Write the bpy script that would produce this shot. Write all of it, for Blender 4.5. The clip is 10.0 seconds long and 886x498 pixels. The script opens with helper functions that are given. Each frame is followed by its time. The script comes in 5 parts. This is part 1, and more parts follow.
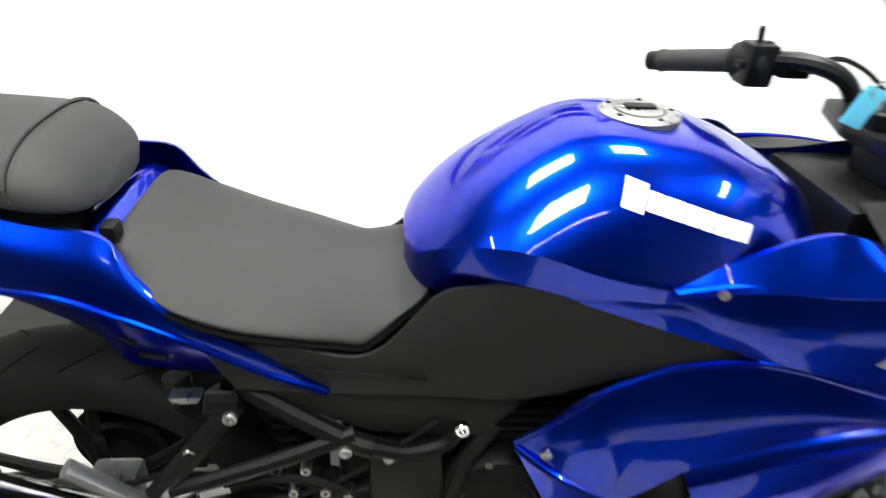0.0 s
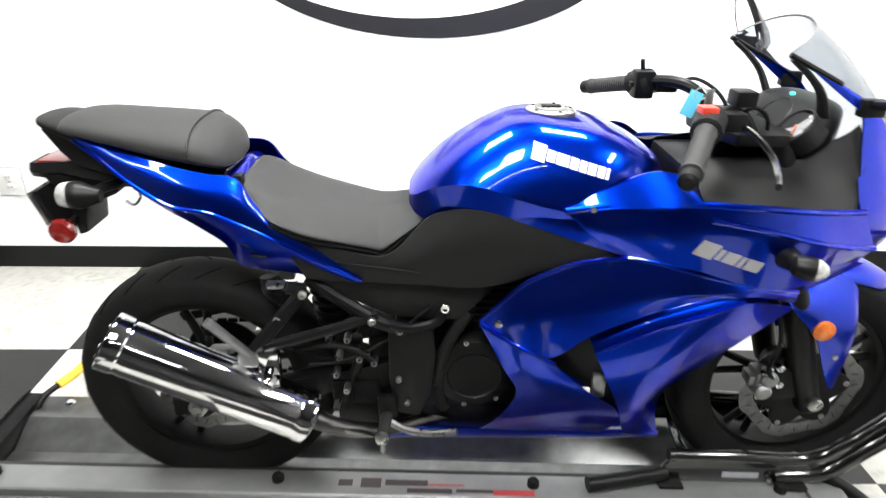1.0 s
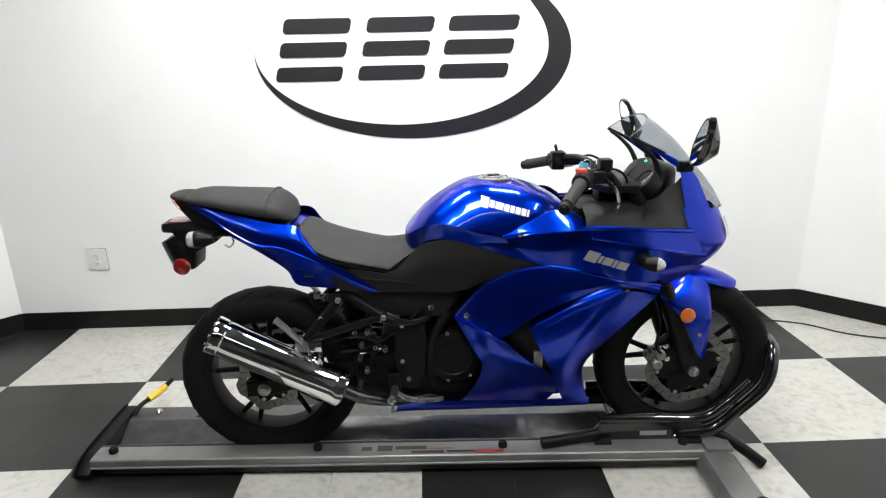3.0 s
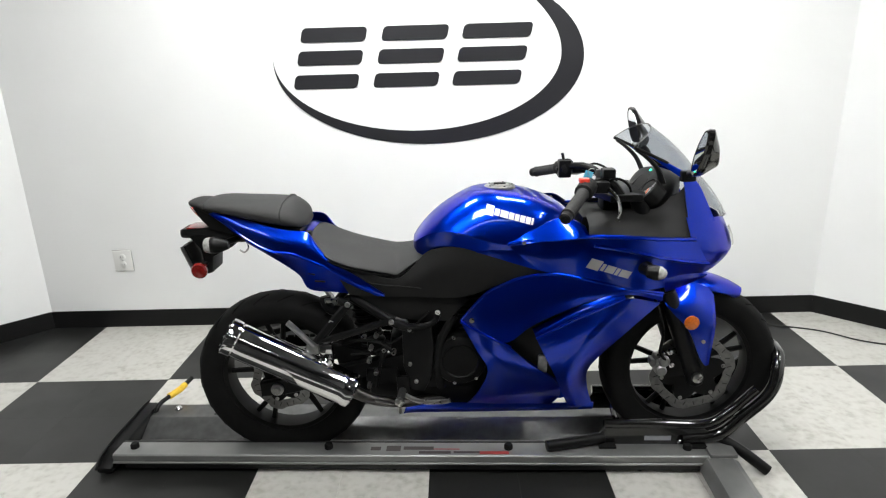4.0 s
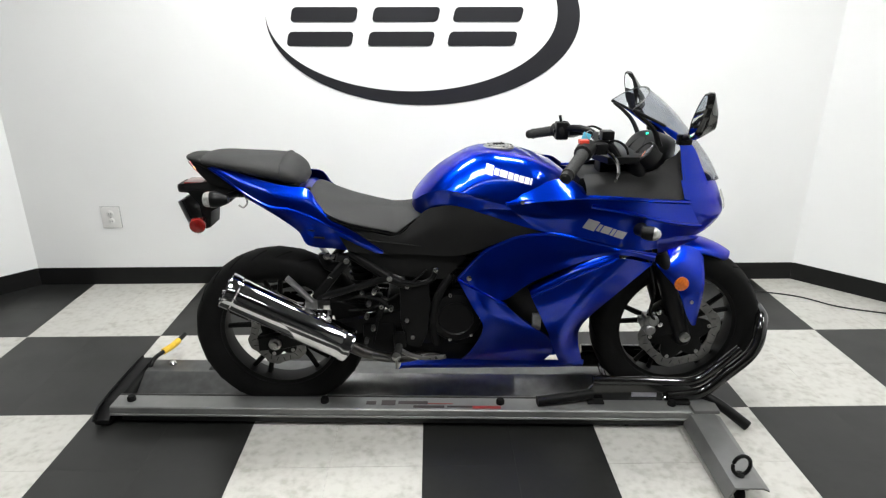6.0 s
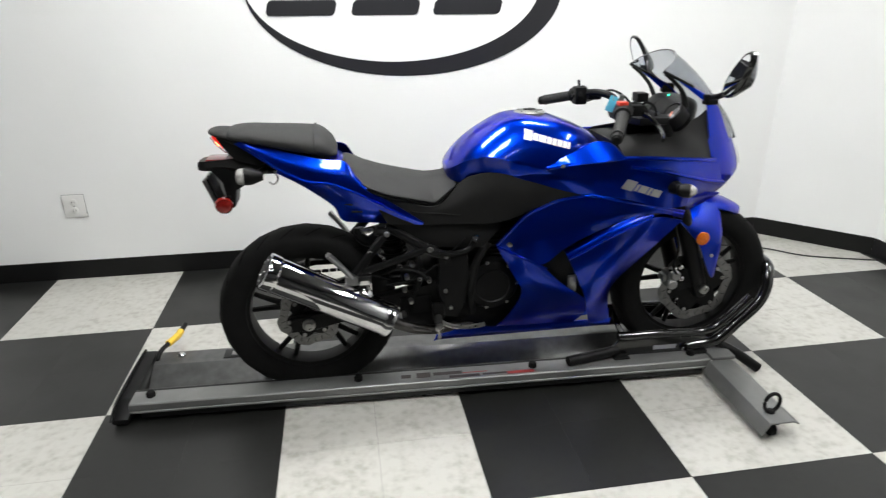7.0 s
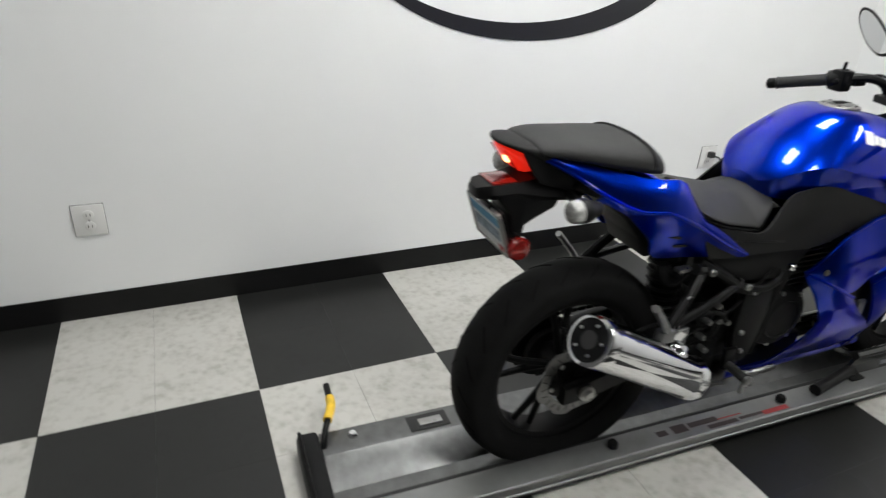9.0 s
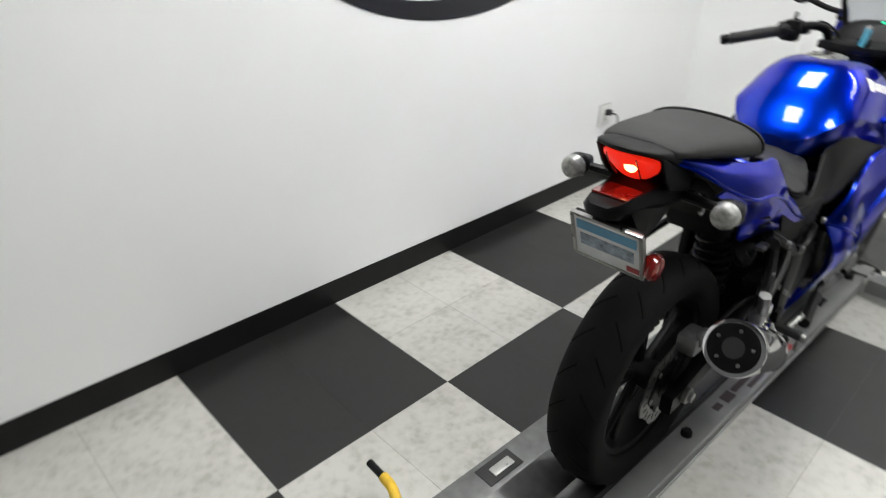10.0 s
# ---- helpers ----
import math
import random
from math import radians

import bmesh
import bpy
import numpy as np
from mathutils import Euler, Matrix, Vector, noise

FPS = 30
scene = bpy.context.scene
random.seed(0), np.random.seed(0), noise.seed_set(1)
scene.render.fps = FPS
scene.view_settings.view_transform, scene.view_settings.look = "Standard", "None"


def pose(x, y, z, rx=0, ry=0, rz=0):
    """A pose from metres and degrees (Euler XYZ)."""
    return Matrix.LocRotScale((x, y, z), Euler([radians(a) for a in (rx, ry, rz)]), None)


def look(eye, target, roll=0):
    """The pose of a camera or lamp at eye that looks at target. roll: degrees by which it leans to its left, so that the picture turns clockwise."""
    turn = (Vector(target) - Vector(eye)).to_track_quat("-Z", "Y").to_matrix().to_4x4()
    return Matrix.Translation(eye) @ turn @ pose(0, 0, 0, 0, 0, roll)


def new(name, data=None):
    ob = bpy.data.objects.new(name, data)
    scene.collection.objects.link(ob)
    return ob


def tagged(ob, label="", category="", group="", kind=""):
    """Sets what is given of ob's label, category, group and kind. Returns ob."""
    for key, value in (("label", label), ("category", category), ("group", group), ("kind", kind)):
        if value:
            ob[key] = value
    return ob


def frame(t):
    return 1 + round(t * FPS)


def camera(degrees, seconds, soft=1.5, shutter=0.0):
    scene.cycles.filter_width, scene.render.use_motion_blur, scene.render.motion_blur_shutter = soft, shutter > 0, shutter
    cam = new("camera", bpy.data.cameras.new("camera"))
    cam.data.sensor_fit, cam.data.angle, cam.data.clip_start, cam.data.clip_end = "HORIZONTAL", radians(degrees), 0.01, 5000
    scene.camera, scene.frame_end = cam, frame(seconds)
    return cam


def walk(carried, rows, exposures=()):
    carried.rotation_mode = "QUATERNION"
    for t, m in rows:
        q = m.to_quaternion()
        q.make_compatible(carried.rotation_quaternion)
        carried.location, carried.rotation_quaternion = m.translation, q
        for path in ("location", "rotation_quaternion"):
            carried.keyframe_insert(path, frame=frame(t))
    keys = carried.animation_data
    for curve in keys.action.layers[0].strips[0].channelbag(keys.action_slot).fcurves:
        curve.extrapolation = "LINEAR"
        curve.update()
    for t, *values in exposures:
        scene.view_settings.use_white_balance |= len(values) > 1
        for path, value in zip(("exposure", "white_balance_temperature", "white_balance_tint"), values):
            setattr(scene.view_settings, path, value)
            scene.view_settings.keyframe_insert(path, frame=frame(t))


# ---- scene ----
cam = camera(71.3, 10.0, 1.2, 0.35)
PATH = [
    (0, (1.168, -1.270, 1.215), (1.353, 0.431, 0.179), 3.5),
    (0.2, (1.147, -1.386, 1.220), (1.440, 0.326, 0.224), 4.4),
    (0.5, (1.151, -1.54, 1.24), (1.401, 0.179, 0.249), 6.5),
    (0.7, (1.153, -1.627, 1.254), (1.332, 0.132, 0.319), 4.7),
    (1, (1.224, -1.79, 1.267), (1.284, 0.007, 0.39), 1.2),
    (1.2, (1.263, -1.914, 1.28), (1.272, -0.116, 0.404), -0.0),
    (1.5, (1.279, -2.039, 1.322), (1.299, -0.205, 0.525), 0.2),
    (1.8, (1.235, -2.158, 1.337), (1.336, -0.282, 0.653), -0.3),
    (2, (1.197, -2.246, 1.335), (1.328, -0.357, 0.69), -1.1),
    (3.5, (1.303, -2.514, 1.359), (1.297, -0.602, 0.771), -1.5),
    (4, (1.316, -2.527, 1.378), (1.287, -0.616, 0.787), -1.6),
    (4.5, (1.31, -2.539, 1.37), (1.282, -0.629, 0.776), -1.1),
    (5, (1.301, -2.548, 1.374), (1.274, -0.64, 0.774), -1.2),
    (6.5, (1.158, -2.563, 1.342), (1.306, -0.705, 0.617), 1.9),
    (6.8, (0.989, -2.54, 1.332), (1.269, -0.702, 0.595), 1.0),
    (7, (0.865, -2.526, 1.331), (1.164, -0.7, 0.572), -0.3),
    (7.2, (0.773, -2.466, 1.328), (1.034, -0.637, 0.562), 0.9),
    (7.5, (0.647, -2.328, 1.297), (0.924, -0.54, 0.445), -0.8),
    (7.8, (0.53, -2.163, 1.307), (0.805, -0.39, 0.423), -4.6),
    (8, (0.434, -2.074, 1.337), (0.703, -0.315, 0.426), -1.0),
    (8.2, (0.323, -2.02, 1.318), (0.617, -0.24, 0.454), 1.5),
    (8.4, (0.199, -1.935, 1.314), (0.600, -0.163, 0.479), 1.5),
    (8.5, (0.123, -1.895, 1.321), (0.624, -0.175, 0.432), 2.6),
    (8.8, (-0.05, -1.76, 1.339), (0.669, -0.126, 0.437), 4.8),
    (9, (-0.135, -1.635, 1.317), (0.608, -0.011, 0.418), 3.4),
    (9.2, (-0.231, -1.493, 1.31), (0.549, 0.062, 0.324), 2.7),
    (9.5, (-0.297, -1.339, 1.326), (0.622, 0.165, 0.38), 5.3),
    (9.6, (-0.322, -1.278, 1.326), (0.650, 0.198, 0.390), 6.4),
    (9.7, (-0.387, -1.213, 1.316), (0.643, 0.214, 0.366), 6.5),
    (10, (-0.469, -1.067, 1.31), (0.761, 0.184, 0.349), 0.9),
]
walk(cam, [(t, look(eye, target, roll)) for t, eye, target, roll in PATH], [(0.0, 0.74), (0.5, 0.76), (1.0, 0.97), (1.5, 0.97), (2.0, 0.48), (3.5, 0.09), (4.5, 0.04), (6.5, 0.06), (7.0, -0.06), (8.0, -0.40), (8.5, -0.43), (9.0, -0.35), (9.6, -0.2), (10.0, -0.25)])

# ---- light ----
world = bpy.data.worlds.new("world")
scene.world = world
world.use_nodes = True
world.node_tree.nodes["Background"].inputs[0].default_value = (0.9, 0.95, 1.0, 1)
world.node_tree.nodes["Background"].inputs[1].default_value = 0.01
LAMP_STRENGTH = 52.0


# ---- materials ----
def mat(name, base, rough=0.5, metal=0.0, vary=0.0, scale=20.0, bump=0.0, bump_scale=200.0, coat=0.0, spec=0.5, detail=4.0,
        rough_vary=0.0, per_object=0.0):
    """A principled material with two scales of variation, in object space."""
    m = bpy.data.materials.new(name)
    m.use_nodes = True
    n, l = m.node_tree.nodes, m.node_tree.links
    b = n["Principled BSDF"]
    b.inputs["Base Color"].default_value = (*base, 1)
    b.inputs["Roughness"].default_value = rough
    b.inputs["Metallic"].default_value = metal
    b.inputs["Specular IOR Level"].default_value = spec
    b.inputs["Coat Weight"].default_value = coat
    b.inputs["Coat Roughness"].default_value = 0.02
    co = n.new("ShaderNodeTexCoord")
    if vary or rough_vary or per_object:
        tex = n.new("ShaderNodeTexNoise")
        tex.inputs["Scale"].default_value, tex.inputs["Detail"].default_value = scale, detail
        l.new(co.outputs["Object"], tex.inputs["Vector"])
        value = tex.outputs["Fac"]
        if vary or per_object:
            hsv = n.new("ShaderNodeHueSaturation")
            hsv.inputs["Color"].default_value = (*base, 1)
            mr = n.new("ShaderNodeMapRange")
            mr.inputs["From Min"].default_value, mr.inputs["From Max"].default_value = 0.3, 0.7
            mr.inputs["To Min"].default_value, mr.inputs["To Max"].default_value = 1 - vary, 1 + vary
            l.new(value, mr.inputs["Value"])
            out = mr.outputs["Result"]
            if per_object:
                info = n.new("ShaderNodeObjectInfo")
                m2 = n.new("ShaderNodeMapRange")
                m2.inputs["To Min"].default_value, m2.inputs["To Max"].default_value = 1 - per_object, 1 + per_object
                l.new(info.outputs["Random"], m2.inputs["Value"])
                mul = n.new("ShaderNodeMath")
                mul.operation = "MULTIPLY"
                l.new(out, mul.inputs[0])
                l.new(m2.outputs["Result"], mul.inputs[1])
                out = mul.outputs[0]
            l.new(out, hsv.inputs["Value"])
            l.new(hsv.outputs["Color"], b.inputs["Base Color"])
        if rough_vary:
            m3 = n.new("ShaderNodeMapRange")
            m3.inputs["From Min"].default_value, m3.inputs["From Max"].default_value = 0.3, 0.7
            m3.inputs["To Min"].default_value, m3.inputs["To Max"].default_value = rough - rough_vary, rough + rough_vary
            l.new(value, m3.inputs["Value"])
            l.new(m3.outputs["Result"], b.inputs["Roughness"])
    if bump:
        t2 = n.new("ShaderNodeTexNoise")
        t2.inputs["Scale"].default_value, t2.inputs["Detail"].default_value = bump_scale, 3.0
        l.new(co.outputs["Object"], t2.inputs["Vector"])
        bp = n.new("ShaderNodeBump")
        bp.inputs["Strength"].default_value, bp.inputs["Distance"].default_value = bump, 0.002
        l.new(t2.outputs["Fac"], bp.inputs["Height"])
        l.new(bp.outputs["Normal"], b.inputs["Normal"])
    return m


def clear(name, tint, rough=0.02, ior=1.45):
    m = mat(name, tint, rough)
    b = m.node_tree.nodes["Principled BSDF"]
    b.inputs["Transmission Weight"].default_value = 1.0
    b.inputs["IOR"].default_value = ior
    return m


def glowing(name, colour, strength):
    m = mat(name, colour, 0.3)
    b = m.node_tree.nodes["Principled BSDF"]
    b.inputs["Emission Color"].default_value = (*colour, 1)
    b.inputs["Emission Strength"].default_value = strength
    return m


PAINT_WALL = mat("wall_paint", (0.86, 0.865, 0.86), 0.42, vary=0.012, scale=3, bump=0.06, bump_scale=90, rough_vary=0.05)
PAINT_DARK = mat("unseen_wall_dark_paint", (0.10, 0.10, 0.10), 0.6, vary=0.05, scale=3)
PAINT_CEIL = mat("ceiling_paint", (0.09, 0.09, 0.088), 0.9, vary=0.05, scale=60, bump=0.3, bump_scale=150)
BASE_BLACK = mat("baseboard_rubber", (0.006, 0.006, 0.006), 0.5, spec=0.25, vary=0.2, scale=9)
VINYL_BLACK = mat("sign_vinyl", (0.012, 0.012, 0.015), 0.45, vary=0.1, scale=8)
BLUE = mat("blue_paint", (0.0004, 0.021, 0.37), 0.29, metal=1.0, coat=0.9, vary=0.05, scale=900, detail=1)
BLUE.node_tree.nodes["Principled BSDF"].inputs["Coat IOR"].default_value = 1.38
BLUE.node_tree.nodes["Principled BSDF"].inputs["Specular Tint"].default_value = (0.10, 0.25, 1.0, 1)
PLASTIC = mat("black_plastic", (0.0065, 0.0065, 0.0065), 0.55, spec=0.2, vary=0.15, scale=30, bump=0.15, bump_scale=900)
SATIN = mat("satin_black", (0.0035, 0.0035, 0.0037), 0.42, spec=0.17, vary=0.2, scale=25)
GLOSS_BLACK = mat("gloss_black_enamel", (0.005, 0.005, 0.005), 0.16, vary=0.2, scale=20, coat=0.5)
SEAT = mat("seat_vinyl", (0.0155, 0.0155, 0.0155), 0.62, spec=0.35, vary=0.12, scale=14, bump=0.35, bump_scale=1100)
RUBBER = mat("tyre_rubber", (0.005, 0.005, 0.005), 0.8, spec=0.15, vary=0.25, scale=18, bump=0.15, bump_scale=500)
GRIP = mat("grip_rubber", (0.011, 0.011, 0.011), 0.65, vary=0.15, scale=40, bump=0.4, bump_scale=700)
DISC_STEEL = mat("disc_steel", (0.17, 0.17, 0.168), 0.36, metal=1.0, vary=0.2, scale=70, rough_vary=0.08)
PIPE_STEEL = mat("exhaust_pipe_steel", (0.075, 0.072, 0.07), 0.38, metal=1.0, vary=0.25, scale=40, rough_vary=0.1)
RIM_BLACK = mat("wheel_black", (0.0035, 0.0035, 0.0035), 0.45, spec=0.16, vary=0.15, scale=30)
CHROME = mat("chrome", (0.62, 0.62, 0.63), 0.06, metal=1.0, rough_vary=0.02, scale=12)
STEEL = mat("brushed_steel", (0.33, 0.33, 0.32), 0.32, metal=1.0, vary=0.12, scale=60, rough_vary=0.08)
ALU = mat("cast_aluminium", (0.27, 0.27, 0.27), 0.36, metal=0.9, vary=0.15, scale=50, bump=0.2, bump_scale=500)
DARK_METAL = mat("dark_engine_metal", (0.003, 0.003, 0.0032), 0.46, spec=0.16, metal=0.1, vary=0.3, scale=30, bump=0.2, bump_scale=300)
LIFT_PAINT = mat("lift_grey_metal", (0.205, 0.207, 0.204), 0.44, metal=0.55, vary=0.2, scale=7, rough_vary=0.05, bump=0.1, bump_scale=160, detail=7)
# darker, glossier copy of the dolly metal; shade under the bike painted in
LIFT_CHANNEL = mat("shaded_channel_metal", (0.150, 0.152, 0.150), 0.36, metal=0.9, vary=0.15, scale=30, rough_vary=0.02, detail=5)
# near-black that paints shade into gaps, holes and under the rails
LIFT_DARK = mat("recess_shade", (0.012, 0.012, 0.012), 0.6, vary=0.2, scale=12)
RED_LENS = mat("red_lens", (0.17, 0.007, 0.005), 0.2, coat=0.6, vary=0.2, scale=120)
RED_GLOW = glowing("lit_red_lens", (1.0, 0.022, 0.008), 0.75)
BULB_GLOW = glowing("lit_brake_bulb", (1.0, 0.42, 0.18), 6.0)
GREEN_GLOW = glowing("neutral_lamp", (0.02, 0.9, 0.45), 2.0)
AMBER = mat("amber_reflector", (0.46, 0.105, 0.008), 0.18, coat=0.5, vary=0.25, scale=160)
CLEAR_LENS = mat("clear_lens", (0.30, 0.30, 0.29), 0.22, metal=0.1, vary=0.4, scale=90, coat=0.6)
SCREEN = clear("windscreen_plastic", (0.62, 0.64, 0.67), 0.03, 1.2)
MIRROR = mat("mirror_glass", (0.85, 0.86, 0.87), 0.02, metal=1.0)
WHITE_DECAL = mat("white_decal", (0.82, 0.82, 0.82), 0.4)
SILVER_DECAL = mat("silver_decal", (0.34, 0.34, 0.37), 0.3, metal=0.5)
RED_DECAL = mat("red_decal", (0.30, 0.03, 0.03), 0.45)
DARK_DECAL = mat("dark_decal", (0.03, 0.02, 0.02), 0.45)
PLATE_WHITE = mat("plate_white", (0.68, 0.70, 0.70), 0.35, vary=0.05, scale=40)
PLATE_BLUE = mat("plate_blue", (0.10, 0.32, 0.50), 0.35)
YELLOW = mat("yellow_grip", (0.72, 0.46, 0.03), 0.5, vary=0.15, scale=40)
TAG_CYAN = mat("cyan_key_tag", (0.12, 0.50, 0.66), 0.4)
SWITCH_RED = mat("red_switch", (0.55, 0.04, 0.02), 0.4)
DIAL_FACE = mat("dial_face", (0.10, 0.10, 0.11), 0.25, vary=0.5, scale=60, coat=1.0)
DIAL_WHITE = mat("dial_print", (0.7, 0.7, 0.7), 0.4)
NEEDLE = mat("orange_needle", (0.7, 0.12, 0.02), 0.4)
OUTLET_WHITE = mat("outlet_plastic", (0.76, 0.755, 0.735), 0.35)
# darker than the rubber: paints the shade inside grooves and gaps
GROOVE = mat("groove_and_gap_shade", (0.0022, 0.0022, 0.0022), 0.9, spec=0.1)
OUTLET_DARK = mat("outlet_slot", (0.05, 0.05, 0.05), 0.5)
CABLE_BLACK = mat("cable_sheath", (0.02, 0.02, 0.02), 0.45)
GROUT = mat("tile_adhesive", (0.06, 0.057, 0.052), 0.8, vary=0.2, scale=20)
DIFFUSER = glowing("lamp_diffuser", (0.985, 0.99, 0.972), LAMP_STRENGTH)


def tile_material(name, base, dark, spots):
    """Vinyl composition tile: mottled flakes at two scales, scuffs in the gloss."""
    m = mat(name, base, 0.34, rough_vary=0.06, scale=5)
    n, l = m.node_tree.nodes, m.node_tree.links
    b = n["Principled BSDF"]
    geo = n.new("ShaderNodeNewGeometry")
    big, small, vor = n.new("ShaderNodeTexNoise"), n.new("ShaderNodeTexNoise"), n.new("ShaderNodeTexVoronoi")
    big.inputs["Scale"].default_value, big.inputs["Detail"].default_value = 9.0, 6.0
    small.inputs["Scale"].default_value, small.inputs["Detail"].default_value = 34.0, 3.0
    vor.inputs["Scale"].default_value = 38.0
    for tex in (big, small, vor):
        l.new(geo.outputs["Position"], tex.inputs["Vector"])
    add = n.new("ShaderNodeMath")
    add.operation = "ADD"
    half = n.new("ShaderNodeMath")
    half.operation = "MULTIPLY_ADD"
    half.inputs[1].default_value = 0.35
    l.new(big.outputs["Fac"], add.inputs[0])
    l.new(small.outputs["Fac"], add.inputs[1])
    l.new(vor.outputs["Distance"], half.inputs[0])
    l.new(add.outputs[0], half.inputs[2])
    info = n.new("ShaderNodeObjectInfo")
    jitter = n.new("ShaderNodeMath")
    jitter.operation = "MULTIPLY_ADD"
    jitter.inputs[1].default_value = 0.10
    l.new(info.outputs["Random"], jitter.inputs[0])
    l.new(half.outputs[0], jitter.inputs[2])
    ramp = n.new("ShaderNodeValToRGB")
    mr = n.new("ShaderNodeMapRange")
    mr.inputs["From Min"].default_value, mr.inputs["From Max"].default_value = 0.85, 1.45
    l.new(jitter.outputs[0], mr.inputs["Value"])
    l.new(mr.outputs["Result"], ramp.inputs["Fac"])
    ramp.color_ramp.elements[0].color = (*spots, 1)
    ramp.color_ramp.elements[0].position = 0.12
    ramp.color_ramp.elements[1].color = (*base, 1)
    ramp.color_ramp.elements[1].position = 0.85
    e = ramp.color_ramp.elements.new(0.45)
    e.color = (*dark, 1)
    l.new(ramp.outputs["Color"], b.inputs["Base Color"])
    return m


TILE_WHITE = tile_material("white_vinyl_tile", (0.485, 0.478, 0.446), (0.434, 0.426, 0.394), (0.362, 0.351, 0.316))
TILE_BLACK = tile_material("black_vinyl_tile", (0.0132, 0.0135, 0.0128), (0.0124, 0.0127, 0.012), (0.0108, 0.0110, 0.0104))
TILE_BLACK.node_tree.nodes["Principled BSDF"].inputs["Specular IOR Level"].default_value = 0.38


# ---- building helpers ----
def finish(ob, material, sharp=35.0):
    me = ob.data
    me.materials.append(material)
    for p in me.polygons:
        p.use_smooth = True
    me.set_sharp_from_angle(angle=radians(sharp))
    return ob


ORIGIN = {}


def thing(name, at, label, category, group="", kind="", turn=0.0):
    """A top-level thing: an empty at its base. Its parts are given in the place's own coordinates, unturned."""
    ob = new(name)
    ob.empty_display_size = 0.05
    ob.matrix_world = pose(*at, 0, 0, turn)
    ORIGIN[ob.name] = Vector(at)
    return tagged(ob, label, category, group, kind)


def part(name, bm, material, parent=None, label="", sharp=35.0):
    """Links a bmesh as one mesh object under a thing or a part."""
    if parent is not None:
        o = ORIGIN[parent.name]
        bmesh.ops.translate(bm, verts=bm.verts, vec=-o)
    bmesh.ops.recalc_face_normals(bm, faces=bm.faces)
    me = bpy.data.meshes.new(name)
    bm.to_mesh(me)
    bm.free()
    ob = new(name, me)
    if parent is not None:
        ob.parent = parent
        ORIGIN[ob.name] = ORIGIN[parent.name]
    finish(ob, material, sharp)
    return tagged(ob, label)


def solo(name, bm, material, label, category, kind="", at=None, sharp=35.0, group=""):
    """A top-level thing that is one mesh, its origin at its base."""
    lo = Vector([min(v.co[i] for v in bm.verts) for i in range(3)])
    hi = Vector([max(v.co[i] for v in bm.verts) for i in range(3)])
    o = Vector(at) if at else Vector(((lo.x + hi.x) / 2, (lo.y + hi.y) / 2, lo.z))
    bmesh.ops.translate(bm, verts=bm.verts, vec=-o)
    bmesh.ops.recalc_face_normals(bm, faces=bm.faces)
    me = bpy.data.meshes.new(name)
    bm.to_mesh(me)
    bm.free()
    ob = new(name, me)
    ob.location = o
    ORIGIN[ob.name] = o
    finish(ob, material, sharp)
    return tagged(ob, label, category, group, kind)


def skin(rings, closed=True, caps=True):
    """A surface over rings of points, each ring with the same count."""
    bm = bmesh.new()
    vs = [[bm.verts.new(p) for p in r] for r in rings]
    k = len(rings[0])
    for a, b in zip(vs, vs[1:]):
        for j in range(k if closed else k - 1):
            q = (a[j], a[(j + 1) % k], b[(j + 1) % k], b[j])
            bm.faces.new(q)
    if caps and closed:
        bm.faces.new(vs[0])
        bm.faces.new(vs[-1])
    bmesh.ops.remove_doubles(bm, verts=bm.verts, dist=1e-5)
    return bm


def smooth_curve(points, sub):
    """Catmull-Rom through points, sub steps a span."""
    p = [Vector(q) for q in points]
    if len(p) < 3:
        return [p[0].lerp(p[1], i / sub) for i in range(sub + 1)]
    p = [2 * p[0] - p[1]] + p + [2 * p[-1] - p[-2]]
    out = []
    for i in range(1, len(p) - 2):
        for s in range(sub):
            t = s / sub
            out.append(0.5 * (2 * p[i] + (p[i + 1] - p[i - 1]) * t + (2 * p[i - 1] - 5 * p[i] + 4 * p[i + 1] - p[i + 2]) * t * t
                              + (3 * p[i] - p[i - 1] - 3 * p[i + 1] + p[i + 2]) * t ** 3))
    out.append(p[-2])
    return out


def tube(points, r, n=12, sub=6, ends=True, r2=None, squash=1.0):
    """A round bar along a smooth curve; r2: the radius at the end; squash flattens it upright."""
    c = smooth_curve(points, sub)
    rings, up = [], Vector((0, 0, 1))
    for i, p in enumerate(c):
        d = (c[min(i + 1, len(c) - 1)] - c[max(i - 1, 0)]).normalized()
        side = d.cross(up)
        if side.length < 0.05:
            side = d.cross(Vector((1, 0, 0)))
        side.normalize()
        u = side.cross(d).normalized()
        f = i / (len(c) - 1)
        rr = r if r2 is None else r + (r2 - r) * f
        rings.append([p + side * rr * math.cos(2 * math.pi * k / n) + u * rr * squash * math.sin(2 * math.pi * k / n) for k in range(n)])
    return skin(rings, True, ends)


